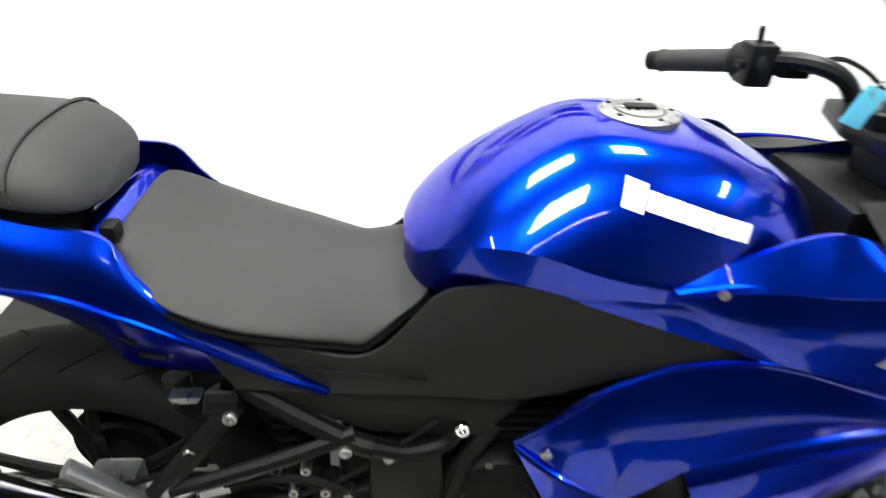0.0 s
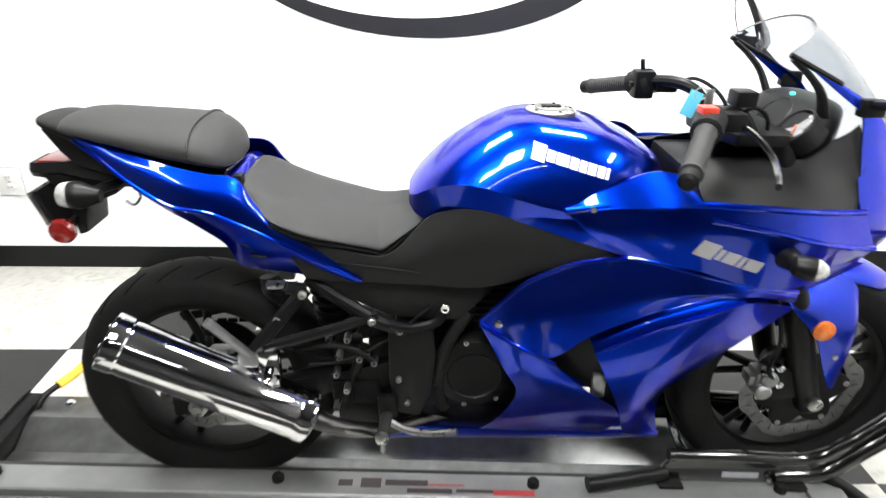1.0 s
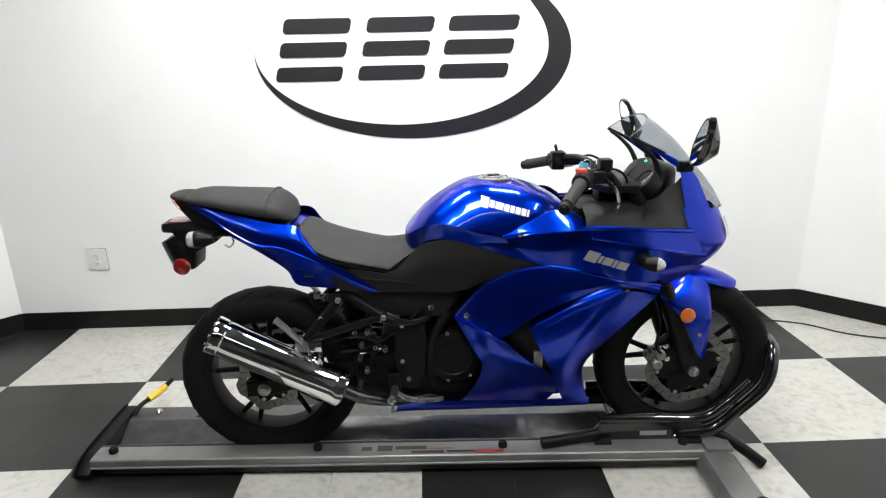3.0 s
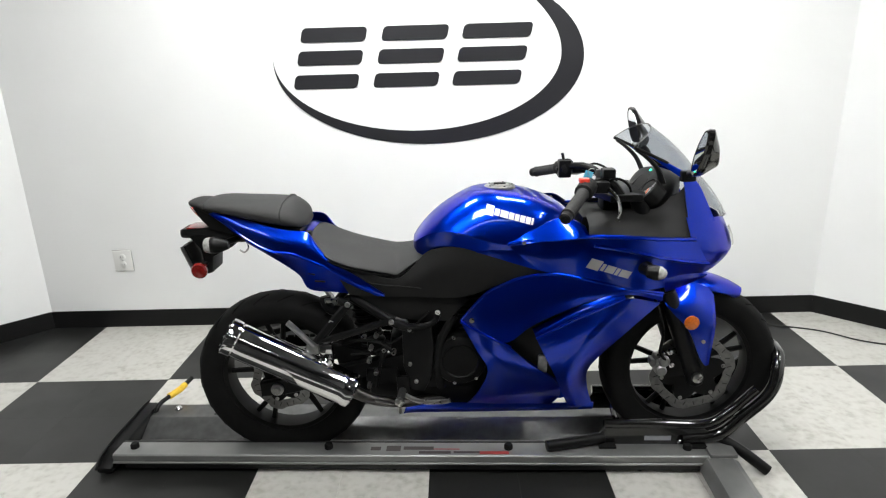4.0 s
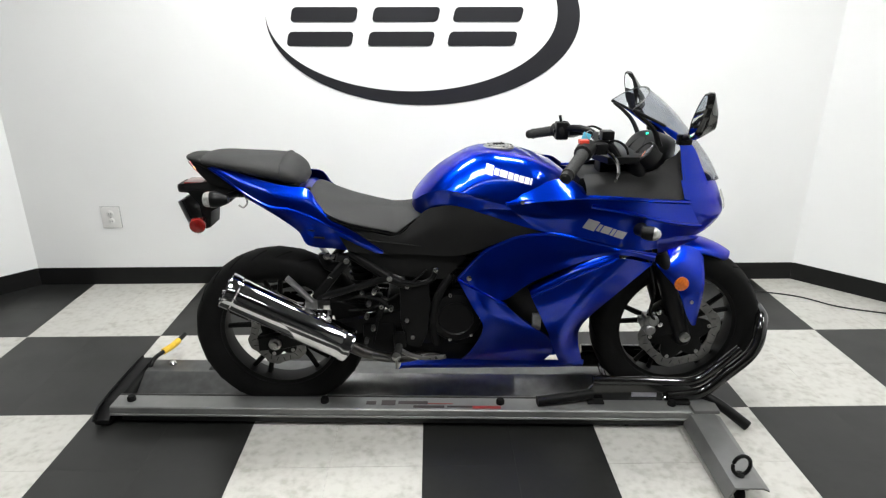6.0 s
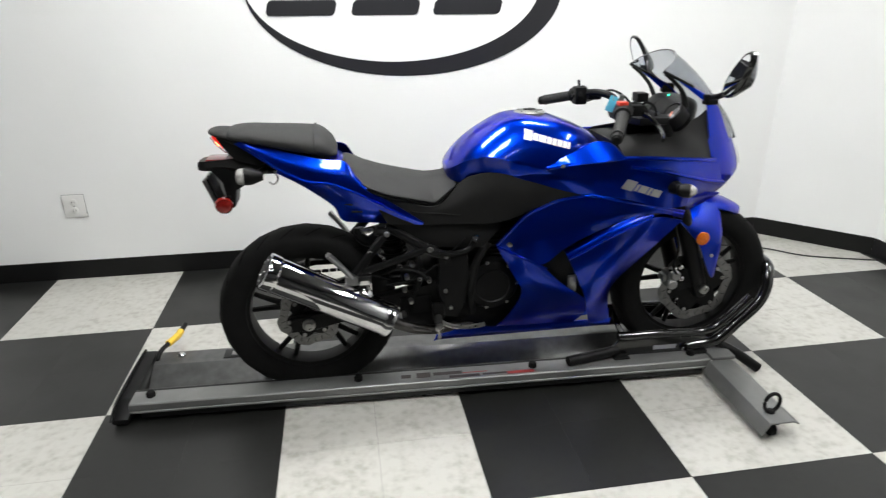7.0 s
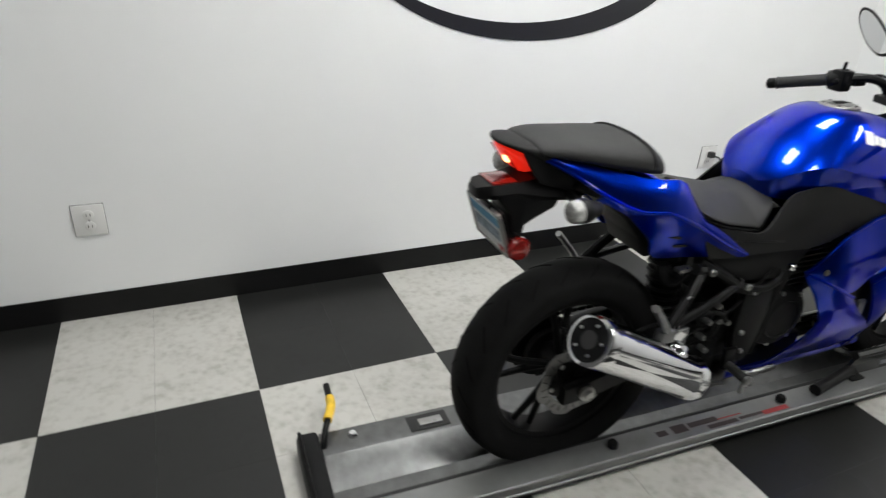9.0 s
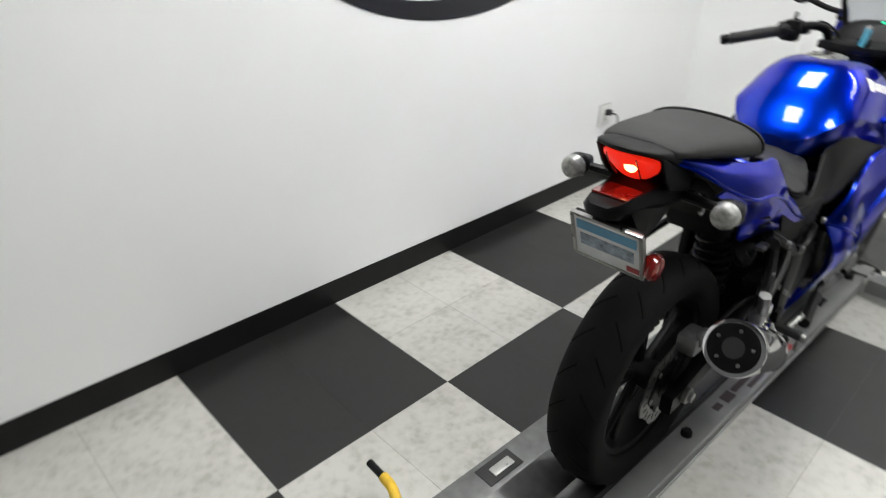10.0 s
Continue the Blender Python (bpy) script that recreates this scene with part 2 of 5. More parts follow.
def lathe(profile, at, axis="y", n=40, closed=False):
    """Turns (radius, along) pairs round an axis through at."""
    bm = bmesh.new()
    rows = []
    for r, a in profile:
        row = []
        for k in range(n):
            c, s = r * math.cos(2 * math.pi * k / n), r * math.sin(2 * math.pi * k / n)
            v = {"y": (c, a, s), "x": (a, c, s), "z": (c, s, a)}[axis]
            row.append(bm.verts.new(Vector(at) + Vector(v)))
        rows.append(row)
    pairs = list(zip(rows, rows[1:])) + ([(rows[-1], rows[0])] if closed else [])
    for a, b in pairs:
        for k in range(n):
            bm.faces.new((a[k], a[(k + 1) % n], b[(k + 1) % n], b[k]))
    if not closed:
        for row in (rows[0], rows[-1]):
            bm.faces.new(row)
    bmesh.ops.remove_doubles(bm, verts=bm.verts, dist=1e-5)
    return bm


def turned(bm, m):
    bmesh.ops.transform(bm, matrix=m, verts=bm.verts)
    return bm


def spool(profile, a, b, n=32):
    """Turns (radius, share of the way) pairs round the line from a to b."""
    a, b = Vector(a), Vector(b)
    d = b - a
    bm = lathe([(r, s * d.length) for r, s in profile], (0, 0, 0), "z", n)
    q = Vector((0, 0, 1)).rotation_difference(d.normalized())
    return turned(bm, Matrix.Translation(a) @ q.to_matrix().to_4x4())


def box(x0, x1, y0, y1, z0, z1, bevel=0.0, seg=2):
    bm = bmesh.new()
    bmesh.ops.create_cube(bm, size=1)
    turned(bm, Matrix.Translation(((x0 + x1) / 2, (y0 + y1) / 2, (z0 + z1) / 2)) @ Matrix.Diagonal((x1 - x0, y1 - y0, z1 - z0, 1)))
    if bevel:
        bmesh.ops.bevel(bm, geom=bm.edges[:], offset=bevel, segments=seg, affect="EDGES", profile=0.6)
    return bm


def slab(outline, w0, w1, bevel=0.003, plane="xz"):
    """An outline of (a, b) pairs given thickness from w0 to w1 across its plane."""
    bm = bmesh.new()
    place = {"xz": lambda a, b, w: (a, w, b), "xy": lambda a, b, w: (a, b, w), "yz": lambda a, b, w: (w, a, b)}[plane]
    lo, hi = [bm.verts.new(place(a, b, w0)) for a, b in outline], [bm.verts.new(place(a, b, w1)) for a, b in outline]
    bm.faces.new(lo)
    bm.faces.new(hi[::-1])
    k = len(outline)
    for i in range(k):
        bm.faces.new((lo[i], hi[i], hi[(i + 1) % k], lo[(i + 1) % k]))
    bmesh.ops.recalc_face_normals(bm, faces=bm.faces)
    if bevel:
        bmesh.ops.bevel(bm, geom=bm.edges[:], offset=bevel, segments=2, affect="EDGES", profile=0.6)
    return bm


def panel(ribs, side=-1, sub=5, across=4, thick=0.005, flat=False, fold=False):
    """A body panel: ribs of (x, out, z) from its top edge to its bottom edge, in order; smooth between them. side -1: the bike's right."""
    folds = [across * k for k in range(1, len(ribs[0]) - 1)] if fold else []
    rows = [[Vector(p).lerp(Vector(q), i / across) for p, q in zip(r, r[1:]) for i in range(across)] + [Vector(r[-1])] if fold else smooth_curve(r, across) if not flat else [Vector(r[0]).lerp(Vector(r[-1]), i / across) for i in range(across + 1)] for r in ribs]
    cols = [smooth_curve(c, sub) for c in zip(*rows)]
    outer = [list(r) for r in zip(*cols)]
    n, k = len(outer), len(outer[0])
    bm = bmesh.new()
    a = [[bm.verts.new((p.x, side * p.y, p.z)) for p in r] for r in outer]
    b = [[bm.verts.new((p.x, side * (p.y - thick), p.z)) for p in r] for r in outer]
    for i in range(n - 1):
        for j in range(k - 1):
            bm.faces.new((a[i][j], a[i][j + 1], a[i + 1][j + 1], a[i + 1][j]))
            bm.faces.new((b[i][j], b[i + 1][j], b[i + 1][j + 1], b[i][j + 1]))
            if j in folds:
                bm.edges.get((a[i][j], a[i + 1][j])).smooth = False
    rim = [(i, 0) for i in range(n)] + [(n - 1, j) for j in range(1, k)] + [(i, k - 1) for i in range(n - 2, -1, -1)] + [(0, j) for j in range(k - 2, 0, -1)]
    for (i, j), (p, q) in zip(rim, rim[1:] + rim[:1]):
        bm.faces.new((a[i][j], a[p][q], b[p][q], b[i][j]))
    bmesh.ops.remove_doubles(bm, verts=bm.verts, dist=1e-5)
    return bm


def bolt(name, at, r, parent, material=STEEL, axis="y", deep=0.008, sign=-1):
    """A hex-socket bolt head, its face outward."""
    d = sign * deep
    prof = [(r * 1.0, 0), (r, d * 0.8), (r * 0.85, d), (r * 0.5, d), (r * 0.45, d * 0.55)]
    return part(name, lathe(prof, at, axis, 14), material, parent)


def superring(x, zc, half_w, up, down, n=28, power=2.4, low_power=2.4, centre=0.0):
    """A ring across the bike at x: wide half_w, up above and down below zc."""
    ring = []
    for k in range(n):
        t = 2 * math.pi * k / n
        c, s = math.cos(t), math.sin(t)
        p = power if s >= 0 else low_power
        y = half_w * math.copysign(abs(c) ** (2 / p), c)
        z = (up if s >= 0 else down) * math.copysign(abs(s) ** (2 / p), s)
        ring.append(Vector((x, centre + y, zc + z)))
    return ring


def stations(rows, sub=4):
    """Smooth stations between rows of numbers."""
    cols = []
    for c in zip(*rows):
        pts = smooth_curve([(v, 0, 0) for v in c], sub)
        cols.append([p.x for p in pts])
    return list(zip(*cols))


def body(rows, n=28, power=2.4, low_power=2.4, sub=4):
    """A body from stations of x, middle height, half width, up, down."""
    return skin([superring(x, z, w, u, d, n, power, low_power) for x, z, w, u, d in stations(rows, sub)])


def joined(*bms):
    out = bmesh.new()
    for b in bms:
        me = bpy.data.meshes.new("temporary")
        b.to_mesh(me)
        b.free()
        out.from_mesh(me)
        bpy.data.meshes.remove(me)
    return out


# ---- the room ----
S = 0.3048
BACK = 0.615
X_L, X_R = -0.90, 3.27          # ends of the sign wall
CH = 0.43                       # depth of the two slanted corners
ROOM_Y0, ROOM_Z = -7.0, 2.75
PLAN = [(X_L, BACK), (X_R, BACK), (X_R + CH, BACK - CH), (X_R + CH, ROOM_Y0), (X_L - CH, ROOM_Y0), (X_L - CH, BACK - CH)]
WALL_NAMES = ["wall_north", "wall_northeast", "wall_east", "wall_south", "wall_west", "wall_northwest"]


def inset_run(a, b, out0, out1, z0, z1, ext0=0.0, ext1=0.0):
    """An upright slab along a wall's line; out is away from the room."""
    a, b = Vector((*a, 0)), Vector((*b, 0))
    d = (b - a).normalized()
    nrm = Vector((-d.y, d.x, 0))
    a, b = a - d * ext0, b + d * ext1
    bm = bmesh.new()
    lo = [bm.verts.new(p + Vector((0, 0, z0))) for p in (a + nrm * out0, b + nrm * out0, b + nrm * out1, a + nrm * out1)]
    hi = [bm.verts.new(v.co + Vector((0, 0, z1 - z0))) for v in lo]
    bm.faces.new(lo)
    bm.faces.new(hi)
    for i in range(4):
        bm.faces.new((lo[i], lo[(i + 1) % 4], hi[(i + 1) % 4], hi[i]))
    bmesh.ops.recalc_face_normals(bm, faces=bm.faces)
    return bm


WALLS = []
# unseen walls behind and left of the camera, kept dark to cut bounced light
UNSEEN_DARK_WALLS = ("wall_south", "wall_west")
for i, name in enumerate(WALL_NAMES):
    a, b = PLAN[i], PLAN[(i + 1) % 6]
    w = solo(name, inset_run(a, b, 0.0, 0.14, 0.0, ROOM_Z), PAINT_DARK if name in UNSEEN_DARK_WALLS else PAINT_WALL, "unseen closing wall, darkened to cut bounced light" if name in UNSEEN_DARK_WALLS else "plain white painted wall with a slight sheen", "wall", "structure")
    WALLS.append(w)
    bm = inset_run(a, b, -0.006, 0.0, 0.0, 0.098, -0.0025, -0.0025)
    top = [e for e in bm.edges if all(v.co.z > 0.09 for v in e.verts)]
    bmesh.ops.bevel(bm, geom=top, offset=0.003, segments=2, affect="EDGES")
    solo("baseboard", bm, BASE_BLACK, "black rubber cove base along the foot of the wall", "baseboard", "structure")

ceiling = slab([(x, y) for x, y in PLAN], ROOM_Z, ROOM_Z + 0.05, 0, "xy")
solo("ceiling", ceiling, PAINT_CEIL, "dark painted ceiling with fluorescent light panels", "ceiling", "structure")


def ceiling_light(x, y, along_x, wide, long=1.2):
    lx, ly = (long, wide) if along_x else (wide, long)
    t = thing("ceiling_light", (x, y, ROOM_Z - 0.03), "white framed fluorescent ceiling fixture, switched on", "ceiling light", "ceiling lights")
    rails = [box(x - lx / 2, x + lx / 2, y + s * (ly / 2 - 0.012) - 0.012, y + s * (ly / 2 - 0.012) + 0.012, ROOM_Z - 0.03, ROOM_Z - 0.002, 0.002) for s in (-1, 1)]
    rails += [box(x + s * (lx / 2 - 0.012) - 0.012, x + s * (lx / 2 - 0.012) + 0.012, y - ly / 2 + 0.025, y + ly / 2 - 0.025, ROOM_Z - 0.03, ROOM_Z - 0.002, 0.002) for s in (-1, 1)]
    part("frame", joined(*rails), OUTLET_WHITE, t)
    part("diffuser", box(x - lx / 2 + 0.026, x + lx / 2 - 0.026, y - ly / 2 + 0.026, y + ly / 2 - 0.026, ROOM_Z - 0.024, ROOM_Z - 0.006), DIFFUSER, t)


for lx, ly, along, wide, long in ((0.60, -0.25, True, 0.46, 0.6), (1.90, -0.25, True, 0.46, 0.6), (0.95, -2.0, False, 0.5, 0.78), (1.25, -3.4, True, 0.10, 1.2), (-0.45, -1.9, False, 0.14, 1.2), (3.1, -1.7, False, 0.24, 1.2)):
    ceiling_light(lx, ly, along, wide, long)


def outlet(x, z, plugged=False):
    y = BACK
    t = thing("wall_outlet", (x, y - 0.003, z - 0.058), "white duplex power outlet on the wall" + (", with a small black plug" if plugged else ""), "power outlet")
    # dark backing, slightly larger, paints the shadow line round the cover plate
    part("plate_shade", box(x - 0.0512, x + 0.0512, y - 0.003, y - 0.001, z - 0.0582, z + 0.0582, 0.0005), GROUT, t)
    part("cover_plate", box(x - 0.050, x + 0.050, y - 0.007, y - 0.001, z - 0.057, z + 0.057, 0.003), OUTLET_WHITE, t)
    for dz in (-0.021, 0.021):
        part("socket", lathe([(0.017, 0), (0.017, -0.003), (0.015, -0.004)], (x, y - 0.007, z + dz), "y", 20), OUTLET_WHITE, t)
        for dx in (-0.006, 0.006):
            part("slot", box(x + dx - 0.0012, x + dx + 0.0012, y - 0.0118, y - 0.0105, z + dz - 0.004, z + dz + 0.005), OUTLET_DARK, t)
    part("screw", lathe([(0.004, 0), (0.003, -0.002)], (x, y - 0.007, z), "y", 10), STEEL, t)
    if plugged:
        part("plug", box(x - 0.014, x + 0.014, y - 0.04, y - 0.012, z + 0.005, z + 0.034, 0.004), CABLE_BLACK, t)


outlet(-0.45, 0.385)
outlet(2.35, 0.385, True)

# ---- the sign on the wall: a swoosh round three slanted blocks ----
sign = thing("wall_sign", (1.21, BACK - 0.001, 0.97), "black vinyl emblem, slanted bars inside an open oval swoosh", "wall sign")
outer, inner = [], []
for k in range(73):
    t = radians(180 + 252 * k / 72)
    outer.append((1.222 + 0.756 * math.cos(t), 1.37 + (0.405 if k < 51 else 0.42) * math.sin(t)))
    f = 1 - (max(0, k - 58) / 14) ** 1.6
    ix, iz = 1.167 + 0.701 * math.cos(t), 1.39 + (0.357 if k < 51 else 0.40) * math.sin(t)
    inner.append((outer[-1][0] + (ix - outer[-1][0]) * f, outer[-1][1] + (iz - outer[-1][1]) * f))
bm = bmesh.new()
for y in (BACK - 0.003, BACK - 0.0005):
    va, vb = [bm.verts.new((x, y, z)) for x, z in outer], [bm.verts.new((x, y, z)) for x, z in inner]
    for i in range(72):
        bm.faces.new((va[i], va[i + 1], vb[i + 1], vb[i]))
bmesh.ops.remove_doubles(bm, verts=bm.verts, dist=1e-6)
part("swoosh", bm, VINYL_BLACK, sign)


def slanted_bar(x0, x1, z0, z1, slant):
    """A level bar with slanted, rounded ends."""
    r, pts = 0.020, []
    for cx, cz, a0 in ((x0 + r, z1 - r, 180), (x1 - r, z1 - r, 90), (x1 - r, z0 + r, 0), (x0 + r, z0 + r, -90)):
        for k in range(5):
            t = radians(a0 - 90 * k / 4)
            x, z = cx + r * math.cos(t), cz + r * math.sin(t)
            pts.append((x + slant * (z - 1.245), z))
    return slab(pts, BACK - 0.003, BACK - 0.0005, 0)


for xa, xb in ((0.553, 0.868), (0.945, 1.262), (1.333, 1.664)):
    for za in (1.247, 1.358, 1.464):
        part("bar", slanted_bar(xa, xb, za, za + 0.068, 0.24), VINYL_BLACK, sign)

# a cable over the floor
solo("floor_cable", tube([(2.352, 0.572, 0.402), (2.385, 0.560, 0.385), (2.43, 0.568, 0.30), (2.50, 0.590, 0.14), (2.60, 0.585, 0.012), (2.75, 0.56, 0.006), (2.98, 0.44, 0.005), (3.17, 0.36, 0.005), (3.30, 0.24, 0.005), (3.45, 0.17, 0.005), (3.66, 0.10, 0.005)], 0.004, 8, 8),
     CABLE_BLACK, "thin black power cable from the wall outlet over the tiles", "cable")

# ---- the wheeled dolly under the motorcycle ----
LIFT_TURN = -2.0
LX0, LX1 = 0.11, 2.17
dolly = thing("motorcycle_dolly", (1.14, -0.555, 0.0), "long low grey metal motorcycle dolly with a wheel channel, scuffed", "dolly", turn=LIFT_TURN)
YF, YB = -0.712, -0.355


def run(profile, x0, x1):
    """A profile of (y, z) pairs drawn along x."""
    return slab(profile, x0, x1, 0.0015, "yz")


part("front_rail", run([(YF, 0.045), (YF, 0.073), (YF + 0.004, 0.077), (YF + 0.076, 0.077), (YF + 0.077, 0.055), (YF + 0.088, 0.012), (YF + 0.084, 0.012), (YF + 0.071, 0.070), (YF + 0.006, 0.070), (YF + 0.006, 0.045)], LX0, LX1), LIFT_PAINT, dolly)
# dark strip painting the shadow line behind the front rail
part("rail_shade", box(LX0, LX1 - 0.05, YF + 0.0775, YF + 0.0875, 0.070, 0.0765, 0.001), LIFT_DARK, dolly)
part("rail_lip", run([(YF - 0.006, 0.044), (YF - 0.006, 0.050), (YF - 0.001, 0.052), (YF - 0.001, 0.044)], LX0, LX1), LIFT_PAINT, dolly)
# block in near-black: the shade below the rail is put into its colour
part("under_rail_block", box(LX0 + 0.03, LX1 - 0.02, YF + 0.012, YF + 0.06, 0.012, 0.069, 0.004), LIFT_DARK, dolly)
part("channel_floor", box(LX0, LX1 - 0.05, YF + 0.112, YB - 0.178, 0.010, 0.018, 0.002), LIFT_CHANNEL, dolly)
# dark strip for the rail's shade on the channel floor
part("channel_shade", box(LX0 + 0.01, LX1 - 0.06, YF + 0.090, YF + 0.111, 0.006, 0.012, 0.001), LIFT_DARK, dolly)
part("channel_wall", run([(YB - 0.177, 0.014), (YB - 0.088, 0.060), (YB - 0.002, 0.062), (YB - 0.002, 0.045), (YB - 0.006, 0.045), (YB - 0.006, 0.056), (YB - 0.086, 0.054), (YB - 0.172, 0.009)], LX0, LX1 - 0.05), LIFT_CHANNEL, dolly)
# same near-black block, painting the shade below the back edge
part("back_rail_block", box(LX0 + 0.05, LX1 - 0.02, YB - 0.07, YB - 0.01, 0.012, 0.053, 0.004), LIFT_DARK, dolly)
part("end_plate", slab([(YF - 0.014, 0.006), (YF - 0.014, 0.030), (YF + 0.05, 0.066), (YB - 0.06, 0.074), (YB + 0.005, 0.072), (YB + 0.005, 0.006)], LX0 - 0.062, LX0 - 0.002, 0.014, "yz"), SATIN, dolly, "black rubber covered end plate")
part("end_edge", tube([(LX0 - 0.058, YF - 0.018, 0.026), (LX0 - 0.052, YF + 0.05, 0.068), (LX0 - 0.052, YB - 0.06, 0.076), (LX0 - 0.052, YB + 0.005, 0.073)], 0.005, 8), SATIN, dolly)
for x in (0.17, 0.87, 1.50, 2.11):
    part("bolt_cap", lathe([(0.015, 0), (0.015, 0.012), (0.011, 0.018)], (x, YF + 0.045, 0.077), "z", 16), RUBBER, dolly)
part("chrome_bolt", lathe([(0.014, 0), (0.014, 0.006), (0.009, 0.012)], (0.20, YB - 0.035, 0.061), "z", 14), CHROME, dolly)
hole = part("drop_hatch", box(0.36, 0.48, YB - 0.075, YB - 0.015, 0.0605, 0.0635, 0.001), LIFT_DARK, dolly)
part("hatch_latch", box(0.39, 0.46, YB - 0.062, YB - 0.035, 0.0637, 0.068, 0.002), STEEL, hole)
# maker's mark: plain bars in its colours
for x0, x1, y0, y1, m in ((1.02, 1.055, 0.030, 0.050, DARK_DECAL), (1.075, 1.125, 0.026, 0.056, DARK_DECAL), (1.135, 1.24, 0.034, 0.052, DARK_DECAL),
                          (1.19, 1.30, 0.012, 0.026, DARK_DECAL), (1.31, 1.40, 0.016, 0.026, DARK_DECAL), (1.24, 1.33, 0.036, 0.040, RED_DECAL), (1.40, 1.50, 0.010, 0.026, RED_DECAL)):
    part("mark", box(x0, x1, YF + y0, YF + y1, 0.0772, 0.0778), m, dolly)
part("side_arm", slab([(2.138, 0.030), (2.158, 0.076), (2.242, 0.076), (2.262, 0.066), (2.260, 0.061), (2.240, 0.070), (2.164, 0.070), (2.145, 0.030)], -1.085, YF - 0.008, 0.001), LIFT_PAINT, dolly)
part("arm_head", box(2.172, 2.262, YF - 0.004, YF + 0.085, 0.072, 0.086, 0.003), LIFT_PAINT, dolly)
part("eye_bolt", joined(tube([(2.195 + 0.026 * math.cos(a * math.pi / 6), -1.03, 0.112 + 0.034 * math.sin(a * math.pi / 6)) for a in range(13)], 0.006, 8, 2), lathe([(0.014, 0), (0.014, 0.006), (0.008, 0.008)], (2.195, -1.03, 0.076), "z", 14)), SATIN, dolly)
part("caster", joined(lathe([(0.012, -0.01), (0.024, -0.008), (0.024, 0.008), (0.012, 0.01)], (2.195, -1.045, 0.0245), "x", 20), box(2.175, 2.215, -1.06, -1.02, 0.045, 0.069, 0.003)), RUBBER, dolly)
for x in (0.25, 1.10, 1.95):
    for y in (YF + 0.035, YB - 0.04):
        part("caster", lathe([(0.006, -0.012), (0.0115, -0.010), (0.0115, 0.010), (0.006, 0.012)], (x, y, 0.0118), "y", 16), RUBBER, dolly)

lever = thing("locking_lever", (0.13, -0.36, 0.0), "bent black lever with a yellow grip at the dolly's end", "lever")
part("rod", tube([(0.115, -0.40, 0.006), (0.125, -0.36, 0.075), (0.150, -0.30, 0.088), (0.168, -0.26, 0.09)], 0.009, 10), SATIN, lever)
part("grip", tube([(0.148, -0.304, 0.088), (0.170, -0.255, 0.09), (0.176, -0.215, 0.09)], 0.0135, 12), YELLOW, lever)
part("tip", tube([(0.175, -0.222, 0.09), (0.180, -0.155, 0.088)], 0.010, 10), SATIN, lever)

# ---- the wheel chock ----
chock = thing("wheel_chock", (2.05, -0.575, 0.076), "black tubular steel front wheel chock bolted to the dolly", "wheel chock", turn=LIFT_TURN)
CY = -0.555
for s in (-1, 1):
    y = CY + s * 0.115
    part("side_plate", slab([(1.78, 0.078), (1.84, 0.150), (2.16, 0.150), (2.24, 0.085), (2.24, 0.078)], y - 0.006, y + 0.006, 0.002), GLOSS_BLACK, chock)
    part("top_rod", tube([(1.83, y, 0.158), (2.0, y, 0.158), (2.17, y, 0.156), (2.25, y, 0.205), (2.33, y, 0.290)], 0.016, 12), GLOSS_BLACK, chock)
    part("hoop", tube([(2.10, y, 0.095), (2.22, y, 0.115), (2.30, y, 0.19), (2.36, y, 0.255), (2.390, CY + s * 0.105, 0.305), (2.400, CY + s * 0.090, 0.355), (2.412, CY + s * 0.06, 0.385), (2.42, CY, 0.392)], 0.022, 14), GLOSS_BLACK, chock)
part("front_foot", tube([(2.22, CY - 0.10, 0.10), (2.29, CY - 0.14, 0.07), (2.37, CY - 0.185, 0.019)], 0.019, 12), SATIN, chock)
part("swing_arm", tube([(1.83, CY - 0.12, 0.105), (1.74, CY - 0.135, 0.098), (1.63, CY - 0.155, 0.094)], 0.019, 12), SATIN, chock)
part("cross_bar", tube([(2.18, CY - 0.12, 0.11), (2.18, CY + 0.12, 0.11)], 0.014, 12), GLOSS_BLACK, chock)
part("cradle", tube([(1.90, CY - 0.11, 0.15), (1.90, CY - 0.04, 0.105), (1.90, CY + 0.04, 0.105), (1.90, CY + 0.11, 0.15)], 0.012, 10), GLOSS_BLACK, chock)
part("label_plate", box(1.97, 2.06, CY - 0.1225, CY - 0.1212, 0.095, 0.112), SILVER_DECAL, chock, "small worn silver label")
for x in (1.84, 2.15):
    part("foot_pad", box(x - 0.03, x + 0.03, CY - 0.150, CY - 0.100, 0.0785, 0.086, 0.003), RUBBER, chock)
bolt("bolt", (2.09, CY - 0.121, 0.09), 0.009, chock, CHROME)

# ---- the motorcycle: parts are given with y = 0 on its middle plane, x forward ----
BIKE_TURN = -0.6
BX, BY = 1.41, -0.56
bike = new("motorcycle")
bike.empty_display_size = 0.1
bike.matrix_world = pose(BX, BY, 0.018, 0, 0, BIKE_TURN)
ORIGIN[bike.name] = Vector((BX, 0, 0.018))
tagged(bike, "glossy metallic blue sport motorcycle with black trim and a chrome muffler", "motorcycle")

RW, FW = Vector((0.718, 0, 0.325)), Vector((2.124, 0, 0.336))


